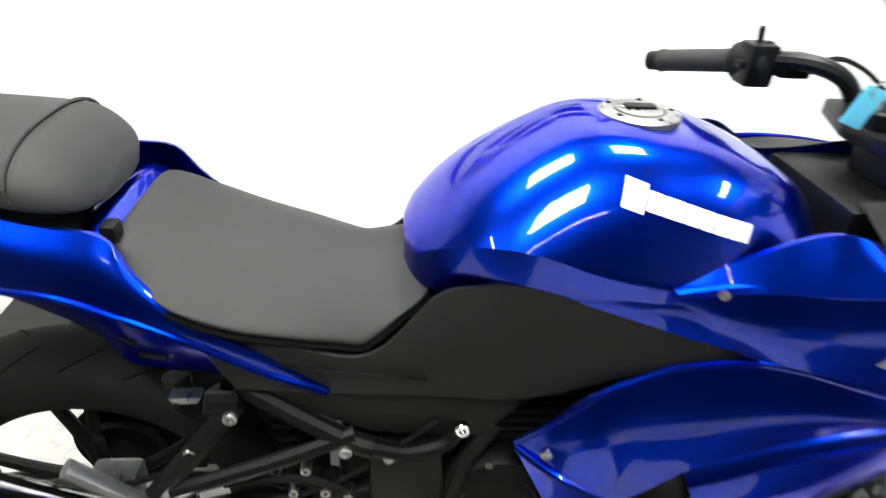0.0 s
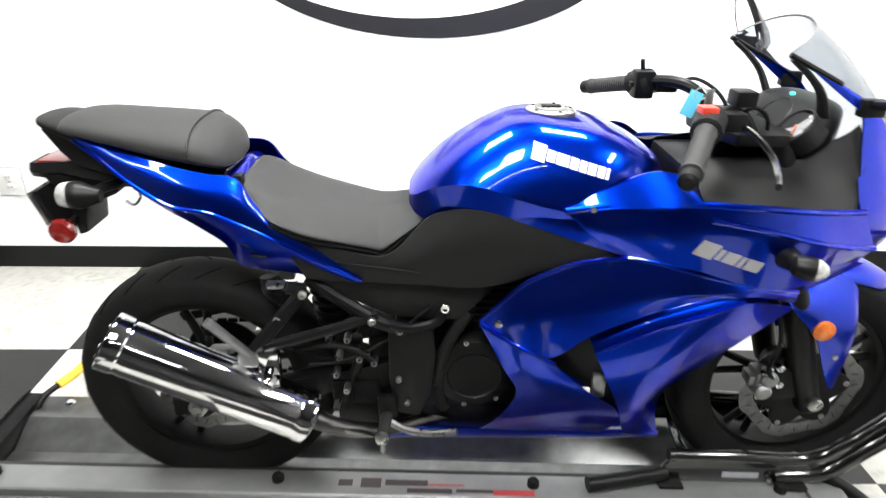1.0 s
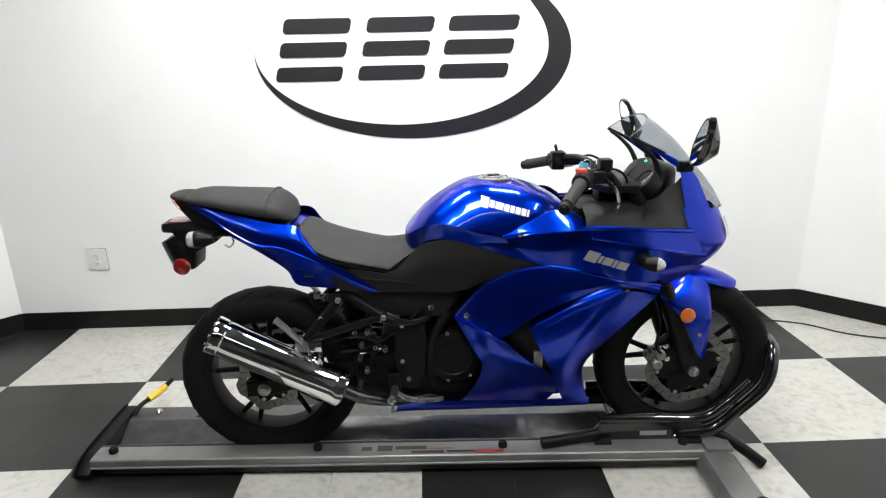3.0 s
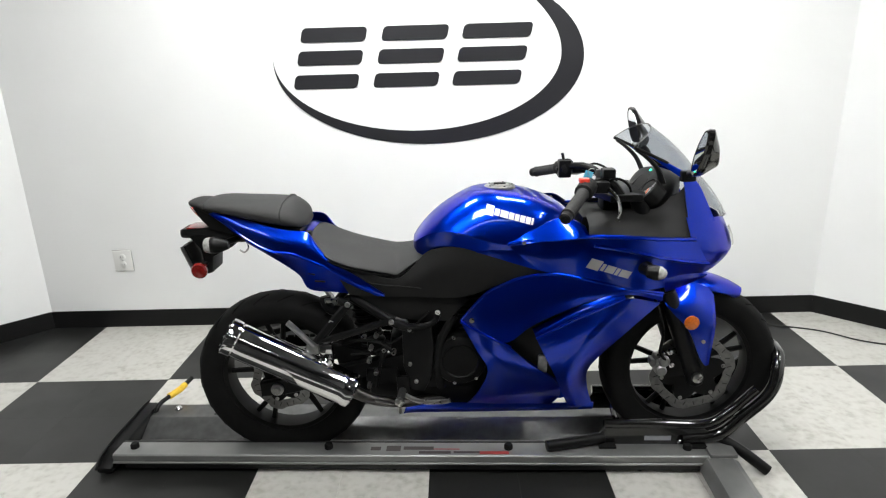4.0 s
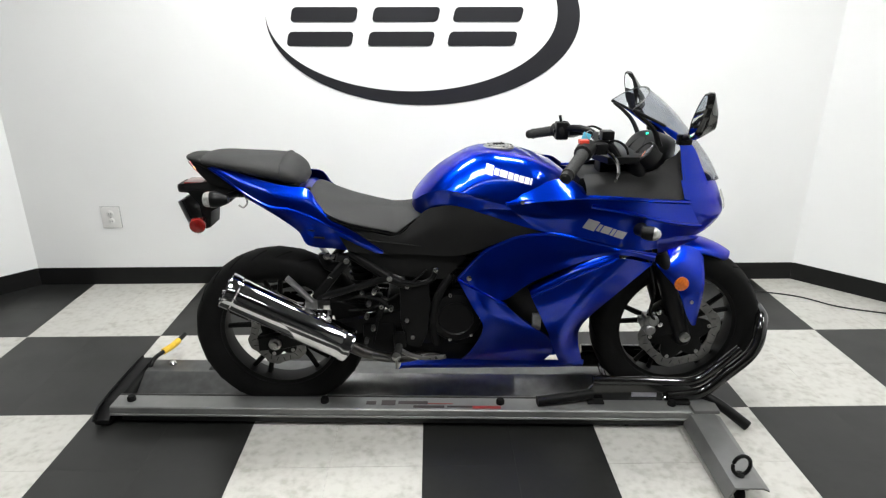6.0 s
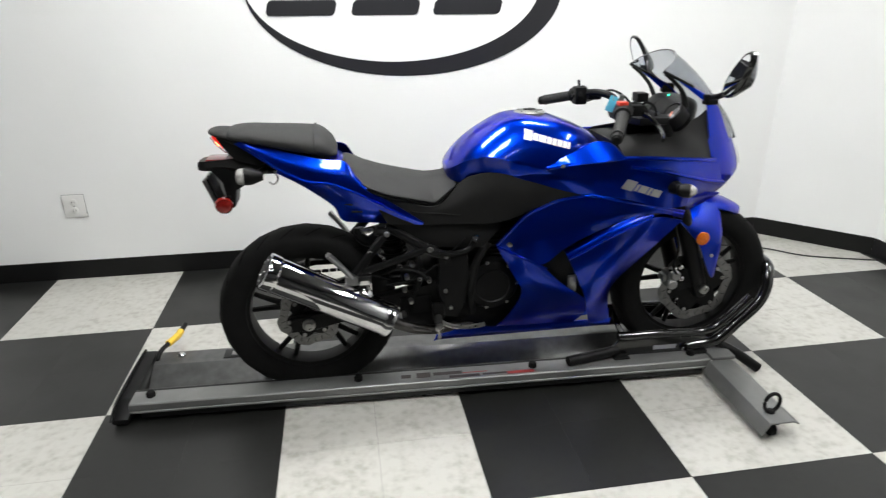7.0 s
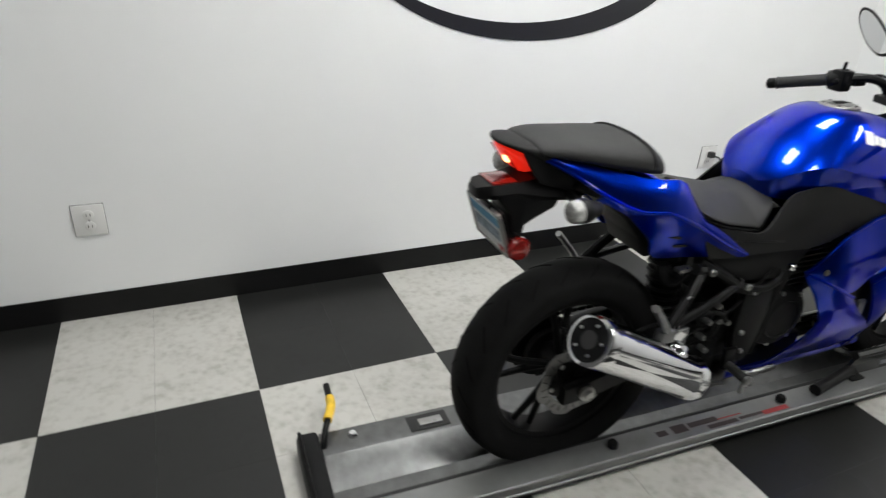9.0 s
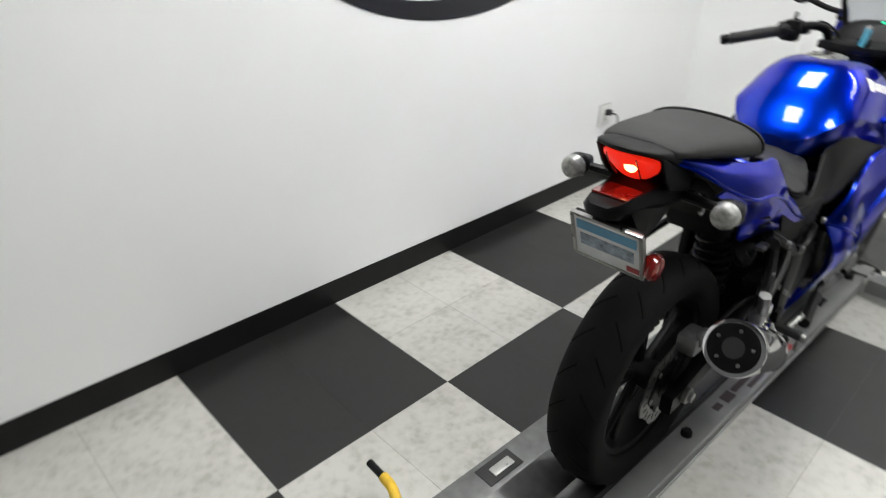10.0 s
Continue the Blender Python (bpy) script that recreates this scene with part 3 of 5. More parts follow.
def wheel(name, c, radius, wide, spokes, disc_r, disc_w):
    hub = part(name, lathe([(0.020, -wide * 0.62), (0.036, -wide * 0.60), (0.040, -wide * 0.35), (0.034, 0), (0.040, wide * 0.35), (0.036, wide * 0.60), (0.020, wide * 0.62)], c, "y", 24), RIM_BLACK, bike, "black cast wheel")
    h, rim = wide / 2, 0.216
    prof = [(rim - 0.004, -h * 0.72), (rim + 0.010, -h * 0.90), (rim + 0.030, -h), (rim + 0.052, -h * 0.99)]
    crown = radius - (rim + 0.052)
    for k in range(1, 12):
        t = -math.pi / 2 + math.pi * k / 12
        prof.append((rim + 0.052 + crown * math.cos(t) ** 0.9, h * 0.99 * math.sin(t)))
    prof += [(rim + 0.052, h * 0.99), (rim + 0.030, h), (rim + 0.010, h * 0.90), (rim - 0.004, h * 0.72)]
    part("tyre", lathe(prof, c, "y", 72, True), RUBBER, hub, "black road tyre with shallow grooves", 50)
    # slanted tread grooves as thin dark wedges just proud of the crown, their shade painted in
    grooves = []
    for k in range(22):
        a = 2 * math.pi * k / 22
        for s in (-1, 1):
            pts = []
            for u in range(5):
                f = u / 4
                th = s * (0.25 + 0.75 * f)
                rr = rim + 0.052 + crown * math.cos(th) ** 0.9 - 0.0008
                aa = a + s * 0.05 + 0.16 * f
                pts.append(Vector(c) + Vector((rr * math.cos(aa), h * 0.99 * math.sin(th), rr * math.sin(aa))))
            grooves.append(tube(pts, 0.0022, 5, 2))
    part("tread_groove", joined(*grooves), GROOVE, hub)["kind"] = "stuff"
    ring = [(rim + 0.006, -h * 0.74), (rim + 0.008, -h * 0.66), (rim - 0.016, -h * 0.55), (rim - 0.020, 0), (rim - 0.016, h * 0.55), (rim + 0.008, h * 0.66), (rim + 0.006, h * 0.74), (rim - 0.006, h * 0.60), (rim - 0.008, 0), (rim - 0.006, -h * 0.60)]
    part("rim", lathe(ring, c, "y", 64, True), RIM_BLACK, hub)
    for k in range(spokes):
        a = 2 * math.pi * (k + 0.35) / spokes
        for s in (-1, 1):
            a1 = a + s * 0.16
            p0 = Vector(c) + Vector((0.034 * math.cos(a), 0, 0.034 * math.sin(a)))
            p1 = Vector(c) + Vector((0.12 * math.cos(a + s * 0.10), 0, 0.12 * math.sin(a + s * 0.10)))
            p2 = Vector(c) + Vector((0.205 * math.cos(a1), 0, 0.205 * math.sin(a1)))
            part("spoke", tube([p0, p1, p2], 0.012, 8, 4, r2=0.009), RIM_BLACK, hub)
    # petal brake disc on the right side
    y = disc_w
    bm = bmesh.new()
    n = 96
    for yy in (y - 0.002, y + 0.002):
        va, vb = [], []
        for k in range(n):
            a = 2 * math.pi * k / n
            ro = disc_r + 0.005 * math.copysign(min(1, abs(math.sin(6 * a)) * 2), math.sin(6 * a))
            va.append(bm.verts.new(Vector(c) + Vector((ro * math.cos(a), yy, ro * math.sin(a)))))
            vb.append(bm.verts.new(Vector(c) + Vector(((disc_r - 0.034) * math.cos(a), yy, (disc_r - 0.034) * math.sin(a)))))
        for k in range(n):
            bm.faces.new((va[k], va[(k + 1) % n], vb[(k + 1) % n], vb[k]))
    bm.verts.ensure_lookup_table()
    for k in range(n):
        o0, o1 = bm.verts[k * 2], bm.verts[((k + 1) % n) * 2]
        q0, q1 = bm.verts[2 * n + k * 2], bm.verts[2 * n + ((k + 1) % n) * 2]
        bm.faces.new((o0, q0, q1, o1))
        i0, i1 = bm.verts[k * 2 + 1], bm.verts[((k + 1) % n) * 2 + 1]
        j0, j1 = bm.verts[2 * n + k * 2 + 1], bm.verts[2 * n + ((k + 1) % n) * 2 + 1]
        bm.faces.new((i0, i1, j1, j0))
    disc = part("brake_disc", bm, DISC_STEEL, hub, "petal-shaped drilled steel brake disc", 30)
    for k in range(24):
        a = 2 * math.pi * (k + 0.5) / 24
        m = Matrix.Translation(Vector(c) + Vector((0, y - 0.0024, 0))) @ pose(0, 0, 0, 0, -math.degrees(a), 0) @ Matrix.Translation((disc_r - 0.016, 0, 0)) @ pose(0, 0, 0, 0, 22 if k % 2 else -12, 0)
        part("disc_slot", turned(box(-0.008, 0.008, -0.0006, 0.0004, -0.0013, 0.0013), m), LIFT_DARK, hub)
    star = []
    for k in range(60):
        a = 2 * math.pi * k / 60
        f = 0.5 + 0.5 * math.cos(6 * a)
        star.append((c.x + (disc_r * 0.56 + (disc_r * 0.44 - 0.027) * f ** 0.6) * math.cos(a + 0.2), c.z + (disc_r * 0.56 + (disc_r * 0.44 - 0.027) * f ** 0.6) * math.sin(a + 0.2)))
    carrier = part("disc_carrier", slab(star, y - 0.004, y + 0.004, 0.001), RIM_BLACK, hub)
    for k in range(6):
        a = 2 * math.pi * k / 6 + 0.2
        part("disc_button", lathe([(0.007, 0), (0.007, -0.003), (0.004, -0.004)], Vector(c) + Vector(((disc_r - 0.036) * math.cos(a), y - 0.003, (disc_r - 0.036) * math.sin(a))), "y", 12), STEEL, hub)
    return hub


rear = wheel("rear_wheel", RW, 0.303, 0.130, 5, 0.105, -0.072)
front = wheel("front_wheel", FW, 0.299, 0.112, 5, 0.140, -0.066)

# ---- tank, seats, tail ----
TANK = [  # x, top, crease height, half width at the crease, bottom, half width there, roundness
    (1.192, 0.822, 0.812, 0.045, 0.790, 0.040, 0.9), (1.206, 0.842, 0.826, 0.082, 0.782, 0.072, 0.9), (1.238, 0.879, 0.850, 0.112, 0.778, 0.100, 0.9), (1.277, 0.914, 0.866, 0.136, 0.785, 0.120, 0.9),
    (1.314, 0.939, 0.870, 0.150, 0.790, 0.134, 0.85), (1.352, 0.960, 0.864, 0.158, 0.788, 0.142, 0.75), (1.391, 0.975, 0.853, 0.164, 0.780, 0.148, 0.65), (1.440, 0.980, 0.840, 0.168, 0.770, 0.152, 0.55),
    (1.490, 0.975, 0.830, 0.171, 0.760, 0.154, 0.50), (1.545, 0.966, 0.828, 0.171, 0.755, 0.150, 0.44), (1.600, 0.949, 0.828, 0.165, 0.755, 0.142, 0.44), (1.645, 0.930, 0.830, 0.148, 0.760, 0.125, 0.5),
    (1.680, 0.908, 0.832, 0.118, 0.765, 0.100, 0.6), (1.703, 0.886, 0.834, 0.080, 0.770, 0.065, 0.7), (1.712, 0.860, 0.832, 0.035, 0.780, 0.030, 0.8)]


def tank_ring(x, top, zc, w, zb, wb, p, t0=36):
    """A section of the tank: an arched top down to a crease, an undercut below it."""
    half = [(0.0, zb - 0.004), (wb * 0.6, zb - 0.003), (wb, zb)] + [(wb + (w - wb) * f ** 0.8, zb + (zc - zb) * f) for f in (0.3, 0.6, 0.85, 0.97)]
    s0 = math.sin(radians(t0))
    for k in range(19):
        t = radians(t0 + (90 - t0) * (k / 18) ** 1.1)
        half.append((w * (max(0.0, math.cos(t)) / math.cos(radians(t0))) ** p, zc + (top - zc) * (math.sin(t) - s0) / (1 - s0)))
    half[-1] = (0.0, top)
    return [Vector((x, -y, z)) for y, z in half] + [Vector((x, y, z)) for y, z in half[-2:0:-1]]


tank = part("fuel_tank", skin([tank_ring(*r) for r in stations(TANK, 4)]), BLUE, bike, "glossy metallic blue fuel tank", 30)
part("fuel_cap", joined(lathe([(0.050, 0.004), (0.050, 0.010), (0.044, 0.013), (0.032, 0.013), (0.030, 0.010)], (1.475, 0, 0.9705), "z", 32), lathe([(0.030, 0.006), (0.029, 0.014), (0.022, 0.016)], (1.475, 0, 0.9705), "z", 28)), STEEL, tank, "round brushed metal fuel cap")
part("cap_lock", box(1.456, 1.494, -0.009, 0.009, 0.9855, 0.9895, 0.002), DARK_METAL, tank)
for k in range(5):
    a = 2 * math.pi * k / 5
    part("cap_screw", lathe([(0.004, 0), (0.003, 0.002)], (1.475 + 0.040 * math.cos(a), 0.040 * math.sin(a), 0.9832), "z", 8), DARK_METAL, tank)

SADDLE = [  # x, top, half width of the flat top, bottom edge, half width there
    (0.856, 0.838, 0.060, 0.815, 0.068), (0.866, 0.850, 0.092, 0.828, 0.108), (0.896, 0.840, 0.104, 0.812, 0.133), (0.932, 0.824, 0.100, 0.788, 0.152), (0.993, 0.809, 0.080, 0.762, 0.155),
    (1.064, 0.796, 0.062, 0.743, 0.147), (1.118, 0.787, 0.052, 0.728, 0.136), (1.140, 0.786, 0.050, 0.721, 0.131), (1.158, 0.787, 0.049, 0.730, 0.126), (1.186, 0.791, 0.047, 0.747, 0.112), (1.216, 0.797, 0.042, 0.763, 0.092), (1.230, 0.798, 0.030, 0.772, 0.062)]


def saddle_ring(x, zt, wt, zb, wb):
    half = smooth_curve([(x, 0, zt + 0.003), (x, wt * 0.6, zt + 0.002), (x, wt, zt - 0.003), (x, wt + (wb - wt) * 0.45, zt + (zb - zt) * 0.34), (x, wt + (wb - wt) * 0.84, zt + (zb - zt) * 0.66), (x, wb + 0.001, zb + 0.007), (x, wb - 0.004, zb)], 3)
    half += [Vector((x, wb * 0.6, zb - 0.002)), Vector((x, 0, zb - 0.002))]
    return half + [Vector((p.x, -p.y, p.z)) for p in half[-2:0:-1]]


rider_seat = part("rider_seat", skin([saddle_ring(*r) for r in stations(SADDLE, 4)]), SEAT, bike, "dark grey vinyl rider seat with sloping sides", 60)
for s in (-1, 1):
    # dark tube along the seat's lower edge stands in for the shaded gap
    part("seat_gap", tube([(x, s * (wb - 0.001), zb - 0.004) for x, zt, wt, zb, wb in SADDLE], 0.0042, 6, 3), GROOVE, rider_seat, "near-black line painting the shaded gap under the seat")
pillion = part("passenger_seat", body([
    (0.520, 0.942, 0.045, 0.010, 0.008), (0.533, 0.942, 0.078, 0.020, 0.012), (0.580, 0.938, 0.094, 0.029, 0.018), (0.650, 0.928, 0.108, 0.035, 0.022),
    (0.710, 0.918, 0.118, 0.042, 0.027), (0.768, 0.909, 0.124, 0.047, 0.029), (0.800, 0.901, 0.122, 0.049, 0.027), (0.832, 0.889, 0.104, 0.034, 0.019), (0.848, 0.880, 0.060, 0.014, 0.010)],
    36, 2.4, 2.2, 5), SEAT, bike, "dark grey vinyl passenger seat with a welted front edge", 60)
ring = superring(0.765, 0.909, 0.1255, 0.0480, 0.029, 36, 2.4, 2.2)
ring = [Vector((p.x + (0.945 - p.z) * 0.10 - 0.012 + 0.03, p.y, p.z)) for p in ring]
part("welt", tube([p for p in ring if p.z > 0.890], 0.0026, 6, 1), SEAT, pillion)
part("seat_strap_lock", box(0.856, 0.874, -0.105, -0.080, 0.846, 0.868, 0.005), DARK_METAL, pillion)

part("tail_core", body([(0.545, 0.928, 0.045, 0.014, 0.020), (0.62, 0.908, 0.068, 0.018, 0.040), (0.72, 0.870, 0.082, 0.030, 0.060), (0.82, 0.815, 0.098, 0.030, 0.075), (0.90, 0.765, 0.104, 0.030, 0.090),
                        (1.00, 0.735, 0.100, 0.050, 0.090), (1.12, 0.710, 0.095, 0.045, 0.070), (1.20, 0.705, 0.08, 0.04, 0.06)], 24, 2.6, 2.6, 3), PLASTIC, bike)
part("tail_hump", body([(0.825, 0.852, 0.060, 0.006, 0.02), (0.845, 0.848, 0.104, 0.014, 0.05), (0.862, 0.840, 0.112, 0.014, 0.06), (0.885, 0.820, 0.104, 0.012, 0.06), (0.905, 0.803, 0.08, 0.008, 0.04)], 28, 2.6, 2.4, 4), BLUE, bike, "", 60)
for s in (-1, 1):
    tf = part("tail_fairing", panel([
        [(0.5290, 0.0580, 0.9410), (0.5300, 0.0630, 0.9370), (0.5320, 0.0620, 0.9325)],
        [(0.5960, 0.0780, 0.9260), (0.5982, 0.0885, 0.9161), (0.5959, 0.0930, 0.9013)],
        [(0.6720, 0.0949, 0.9057), (0.6751, 0.1148, 0.8843), (0.6698, 0.1226, 0.8559)],
        [(0.7478, 0.1161, 0.8891), (0.7521, 0.1393, 0.8594), (0.7480, 0.1480, 0.8202)],
        [(0.8115, 0.1260, 0.8782), (0.8173, 0.1479, 0.8474), (0.8193, 0.1578, 0.8118)],
        [(0.8699, 0.1297, 0.8702), (0.8720, 0.1511, 0.8347), (0.8726, 0.1611, 0.7911)],
        [(0.9009, 0.1403, 0.8271), (0.9124, 0.1537, 0.8013), (0.9240, 0.1586, 0.7645)],
        [(0.9455, 0.1530, 0.7773), (0.9484, 0.1568, 0.7643), (0.9549, 0.1573, 0.7496)],
        [(1.0190, 0.1528, 0.7310), (1.0205, 0.1548, 0.7200), (1.0215, 0.1558, 0.7080)],
        [(1.1017, 0.1540, 0.6718), (1.1023, 0.1545, 0.6708), (1.1032, 0.1550, 0.6698)]], s, 5, 4), BLUE, bike, "pointed glossy blue tail panel", 40)
    tl = part("lower_tail", panel([
        [(0.6696, 0.1212, 0.8548), (0.6674, 0.1141, 0.8463), (0.6650, 0.1057, 0.8376)],
        [(0.7480, 0.1470, 0.8192), (0.7389, 0.1394, 0.8135), (0.7292, 0.1279, 0.8068)],
        [(0.8193, 0.1568, 0.8108), (0.7997, 0.1400, 0.7893), (0.7802, 0.1180, 0.7668)],
        [(0.8726, 0.1601, 0.7901), (0.8505, 0.1380, 0.7578), (0.8270, 0.1090, 0.7235)],
        [(0.9240, 0.1576, 0.7635), (0.8894, 0.1350, 0.7199), (0.8544, 0.1050, 0.6745)],
        [(0.9549, 0.1563, 0.7487), (0.9494, 0.1380, 0.7084), (0.9435, 0.1150, 0.6667)],
        [(1.0215, 0.1548, 0.7070), (1.0185, 0.1450, 0.6861), (1.0145, 0.1320, 0.6641)],
        [(1.1013, 0.1540, 0.6688), (1.1013, 0.1530, 0.6658), (1.1003, 0.1520, 0.6628)]], s, 5, 4), BLUE, bike, "blue lower tail panel with two small vents")
    part("crease", tube([(0.5350, s * 0.0625, 0.9320), (0.5959, s * 0.0936, 0.9013), (0.6698, s * 0.1233, 0.8560), (0.7480, s * 0.1485, 0.8202), (0.8193, s * 0.1583, 0.8118), (0.8726, s * 0.1616, 0.7911), (0.9240, s * 0.1591, 0.7645), (1.0215, s * 0.1563, 0.7075), (1.0983, s * 0.1555, 0.6713)], 0.0040, 8, 5), BLUE, tf)
    for x, w0, w1, z in ((0.850, 0.123, 0.145, 0.738), (0.880, 0.132, 0.139, 0.712)):
        part("vent", tube([(x, s * w0, z), (x + 0.034, s * w1, z)], 0.003, 6, 2), SATIN, tl)
    part("strap_hook", tube([(0.655, s * 0.075, 0.838), (0.665, s * 0.085, 0.815), (0.652, s * 0.09, 0.800), (0.638, s * 0.09, 0.808)], 0.003, 6, 3), STEEL, tf)

part("tail_cap", body([(0.466, 0.953, 0.020, 0.003, 0.005), (0.472, 0.952, 0.040, 0.006, 0.006), (0.488, 0.949, 0.062, 0.010, 0.008), (0.520, 0.940, 0.072, 0.017, 0.014), (0.56, 0.926, 0.074, 0.020, 0.026), (0.61, 0.908, 0.066, 0.015, 0.034)], 28, 3.2, 2.6, 4), PLASTIC, bike, "black tail cap above the lamp", 60)
for s in (-1, 1):
    part("lamp_bezel", slab([(0.494, 0.943), (0.520, 0.900), (0.545, 0.872), (0.62, 0.850), (0.64, 0.890), (0.56, 0.930), (0.52, 0.944)], min(s * 0.061, s * 0.068), max(s * 0.061, s * 0.068), 0.002), SATIN, bike)


def lens_ring(back, k):
    """A rounded trapezoid raked forward towards its foot, narrowed by k."""
    out = []
    for a in range(0, 360, 12):
        c, n = math.cos(radians(a)), math.sin(radians(a))
        y = math.copysign(abs(c) ** 0.7, c) * k
        v = math.copysign(abs(n) ** 0.7, n) * k
        out.append(Vector((0.503 + back - 0.026 * v + 0.010 * y * y, y * (0.047 + 0.013 * v), 0.914 + 0.032 * v)))
    return out


lamp = part("tail_light", skin([lens_ring(0.020, 1.0), lens_ring(0.0, 1.0), lens_ring(-0.007, 0.92), lens_ring(-0.012, 0.7), lens_ring(-0.015, 0.3)]), RED_GLOW, bike, "lit red tail lamp lens", 60)
part("bulb", lathe([(0.004, 0.006), (0.014, 0.004), (0.010, -0.003), (0.003, -0.005)], (0.4865, -0.012, 0.920), "x", 18), BULB_GLOW, lamp, "glowing brake bulb")
for s in (-1, 1):
    part("lens_rib", tube([(0.4720, s * 0.030, 0.938), (0.4900, s * 0.030, 0.912), (0.5120, s * 0.026, 0.888)], 0.0016, 5, 2), RED_LENS, lamp)

rf = part("rear_fender", skin([[Vector((x, w * sx, z)) for sx, z in ((-1, z0), (-0.8, z1), (0.8, z1), (1, z0), (0.85, z0 - 0.012), (-0.85, z0 - 0.012))] for x, w, z0, z1 in (
    (0.421, 0.022, 0.848, 0.858), (0.432, 0.038, 0.848, 0.864), (0.455, 0.046, 0.848, 0.866), (0.505, 0.052, 0.850, 0.870), (0.560, 0.062, 0.842, 0.880), (0.620, 0.064, 0.836, 0.872), (0.66, 0.066, 0.836, 0.87))]), SATIN, bike, "black plastic rear fender", 40)
part("fender_arm", slab([(0.455, 0.846), (0.492, 0.80), (0.500, 0.740), (0.503, 0.712), (0.522, 0.718), (0.530, 0.772), (0.560, 0.788), (0.60, 0.806), (0.62, 0.84), (0.53, 0.85)], -0.048, 0.048, 0.006), SATIN, bike)
# red strip that paints the tail lamp's reflection on the black fender
part("fender_lamp_glow", box(0.450, 0.545, -0.036, 0.036, 0.8650, 0.8705, 0.002), RED_LENS, rf, "tail lamp's red reflection painted on the fender as a strip")
part("inner_mudguard", slab([(0.62, 0.855), (0.70, 0.822), (0.78, 0.765), (0.83, 0.710), (0.86, 0.655), (0.92, 0.66), (0.88, 0.76), (0.76, 0.84), (0.64, 0.87)], -0.07, 0.07, 0.006), PLASTIC, bike)
# number plate: plain bars
PM = Matrix.Translation((0.463, -0.006, 0.770)) @ pose(0, 0, 0, 0, -19, 0)
plate = part("number_plate", turned(box(-0.003, 0.003, -0.072, 0.072, -0.052, 0.048, 0.002), PM), PLATE_WHITE, bike, "small white and blue number plate")
part("plate_band", turned(box(-0.0042, -0.003, -0.064, 0.064, 0.016, 0.038, 0), PM), PLATE_BLUE, plate)
part("plate_bar", turned(box(-0.0042, -0.003, -0.058, 0.058, -0.022, 0.006, 0), PM), mat("plate_grey", (0.25, 0.30, 0.36), 0.4, vary=0.5, scale=70), plate)
part("plate_bar", turned(box(-0.0042, -0.003, -0.068, -0.042, -0.046, -0.033, 0), PM), RED_DECAL, plate)
frame_bits = [box(-0.005, 0.004, -0.076, 0.076, zz - 0.003, zz + 0.003, 0.001) for zz in (-0.053, 0.049)] + [box(-0.005, 0.004, yy - 0.004, yy + 0.004, -0.050, 0.046, 0.001) for yy in (-0.0735, 0.0735)]
part("plate_frame", turned(joined(*frame_bits), PM), STEEL, plate)
part("plate_bracket", turned(box(0.0045, 0.014, -0.073, 0.073, -0.050, 0.05, 0.003), PM), SATIN, plate)
part("rear_reflector", lathe([(0.006, 0.020), (0.019, 0.017), (0.026, 0.008), (0.027, -0.003), (0.022, -0.010), (0.010, -0.013)], (0.496, -0.088, 0.740), "y", 24), RED_LENS, bike, "round red reflector")
part("reflector_arm", tube([(0.508, -0.04, 0.755), (0.498, -0.076, 0.742)], 0.007, 8, 2), SATIN, bike)
for s in (-1, 1):
    sg = part("turn_signal", body([(0.562, 0.846, 0.010, 0.012, 0.012), (0.572, 0.846, 0.022, 0.024, 0.022), (0.590, 0.846, 0.027, 0.027, 0.025), (0.606, 0.846, 0.022, 0.022, 0.022), (0.632, 0.846, 0.010, 0.012, 0.012)], 20, 2.0, 2.0, 3), SATIN, bike, "black turn signal with a clear lens")
    for v in sg.data.vertices:
        v.co.y += s * 0.162
    ln = part("lens", body([(0.556, 0.846, 0.012, 0.012, 0.012), (0.560, 0.846, 0.021, 0.022, 0.021), (0.572, 0.846, 0.0245, 0.0255, 0.0235), (0.582, 0.846, 0.0255, 0.0262, 0.0240)], 20, 2.0, 2.0, 3), CLEAR_LENS, sg)
    for v in ln.data.vertices:
        v.co.y += s * 0.162
    part("stalk", tube([(0.625, s * 0.060, 0.838), (0.610, s * 0.110, 0.842), (0.602, s * 0.145, 0.845)], 0.011, 10, 3, r2=0.009), SATIN, sg)

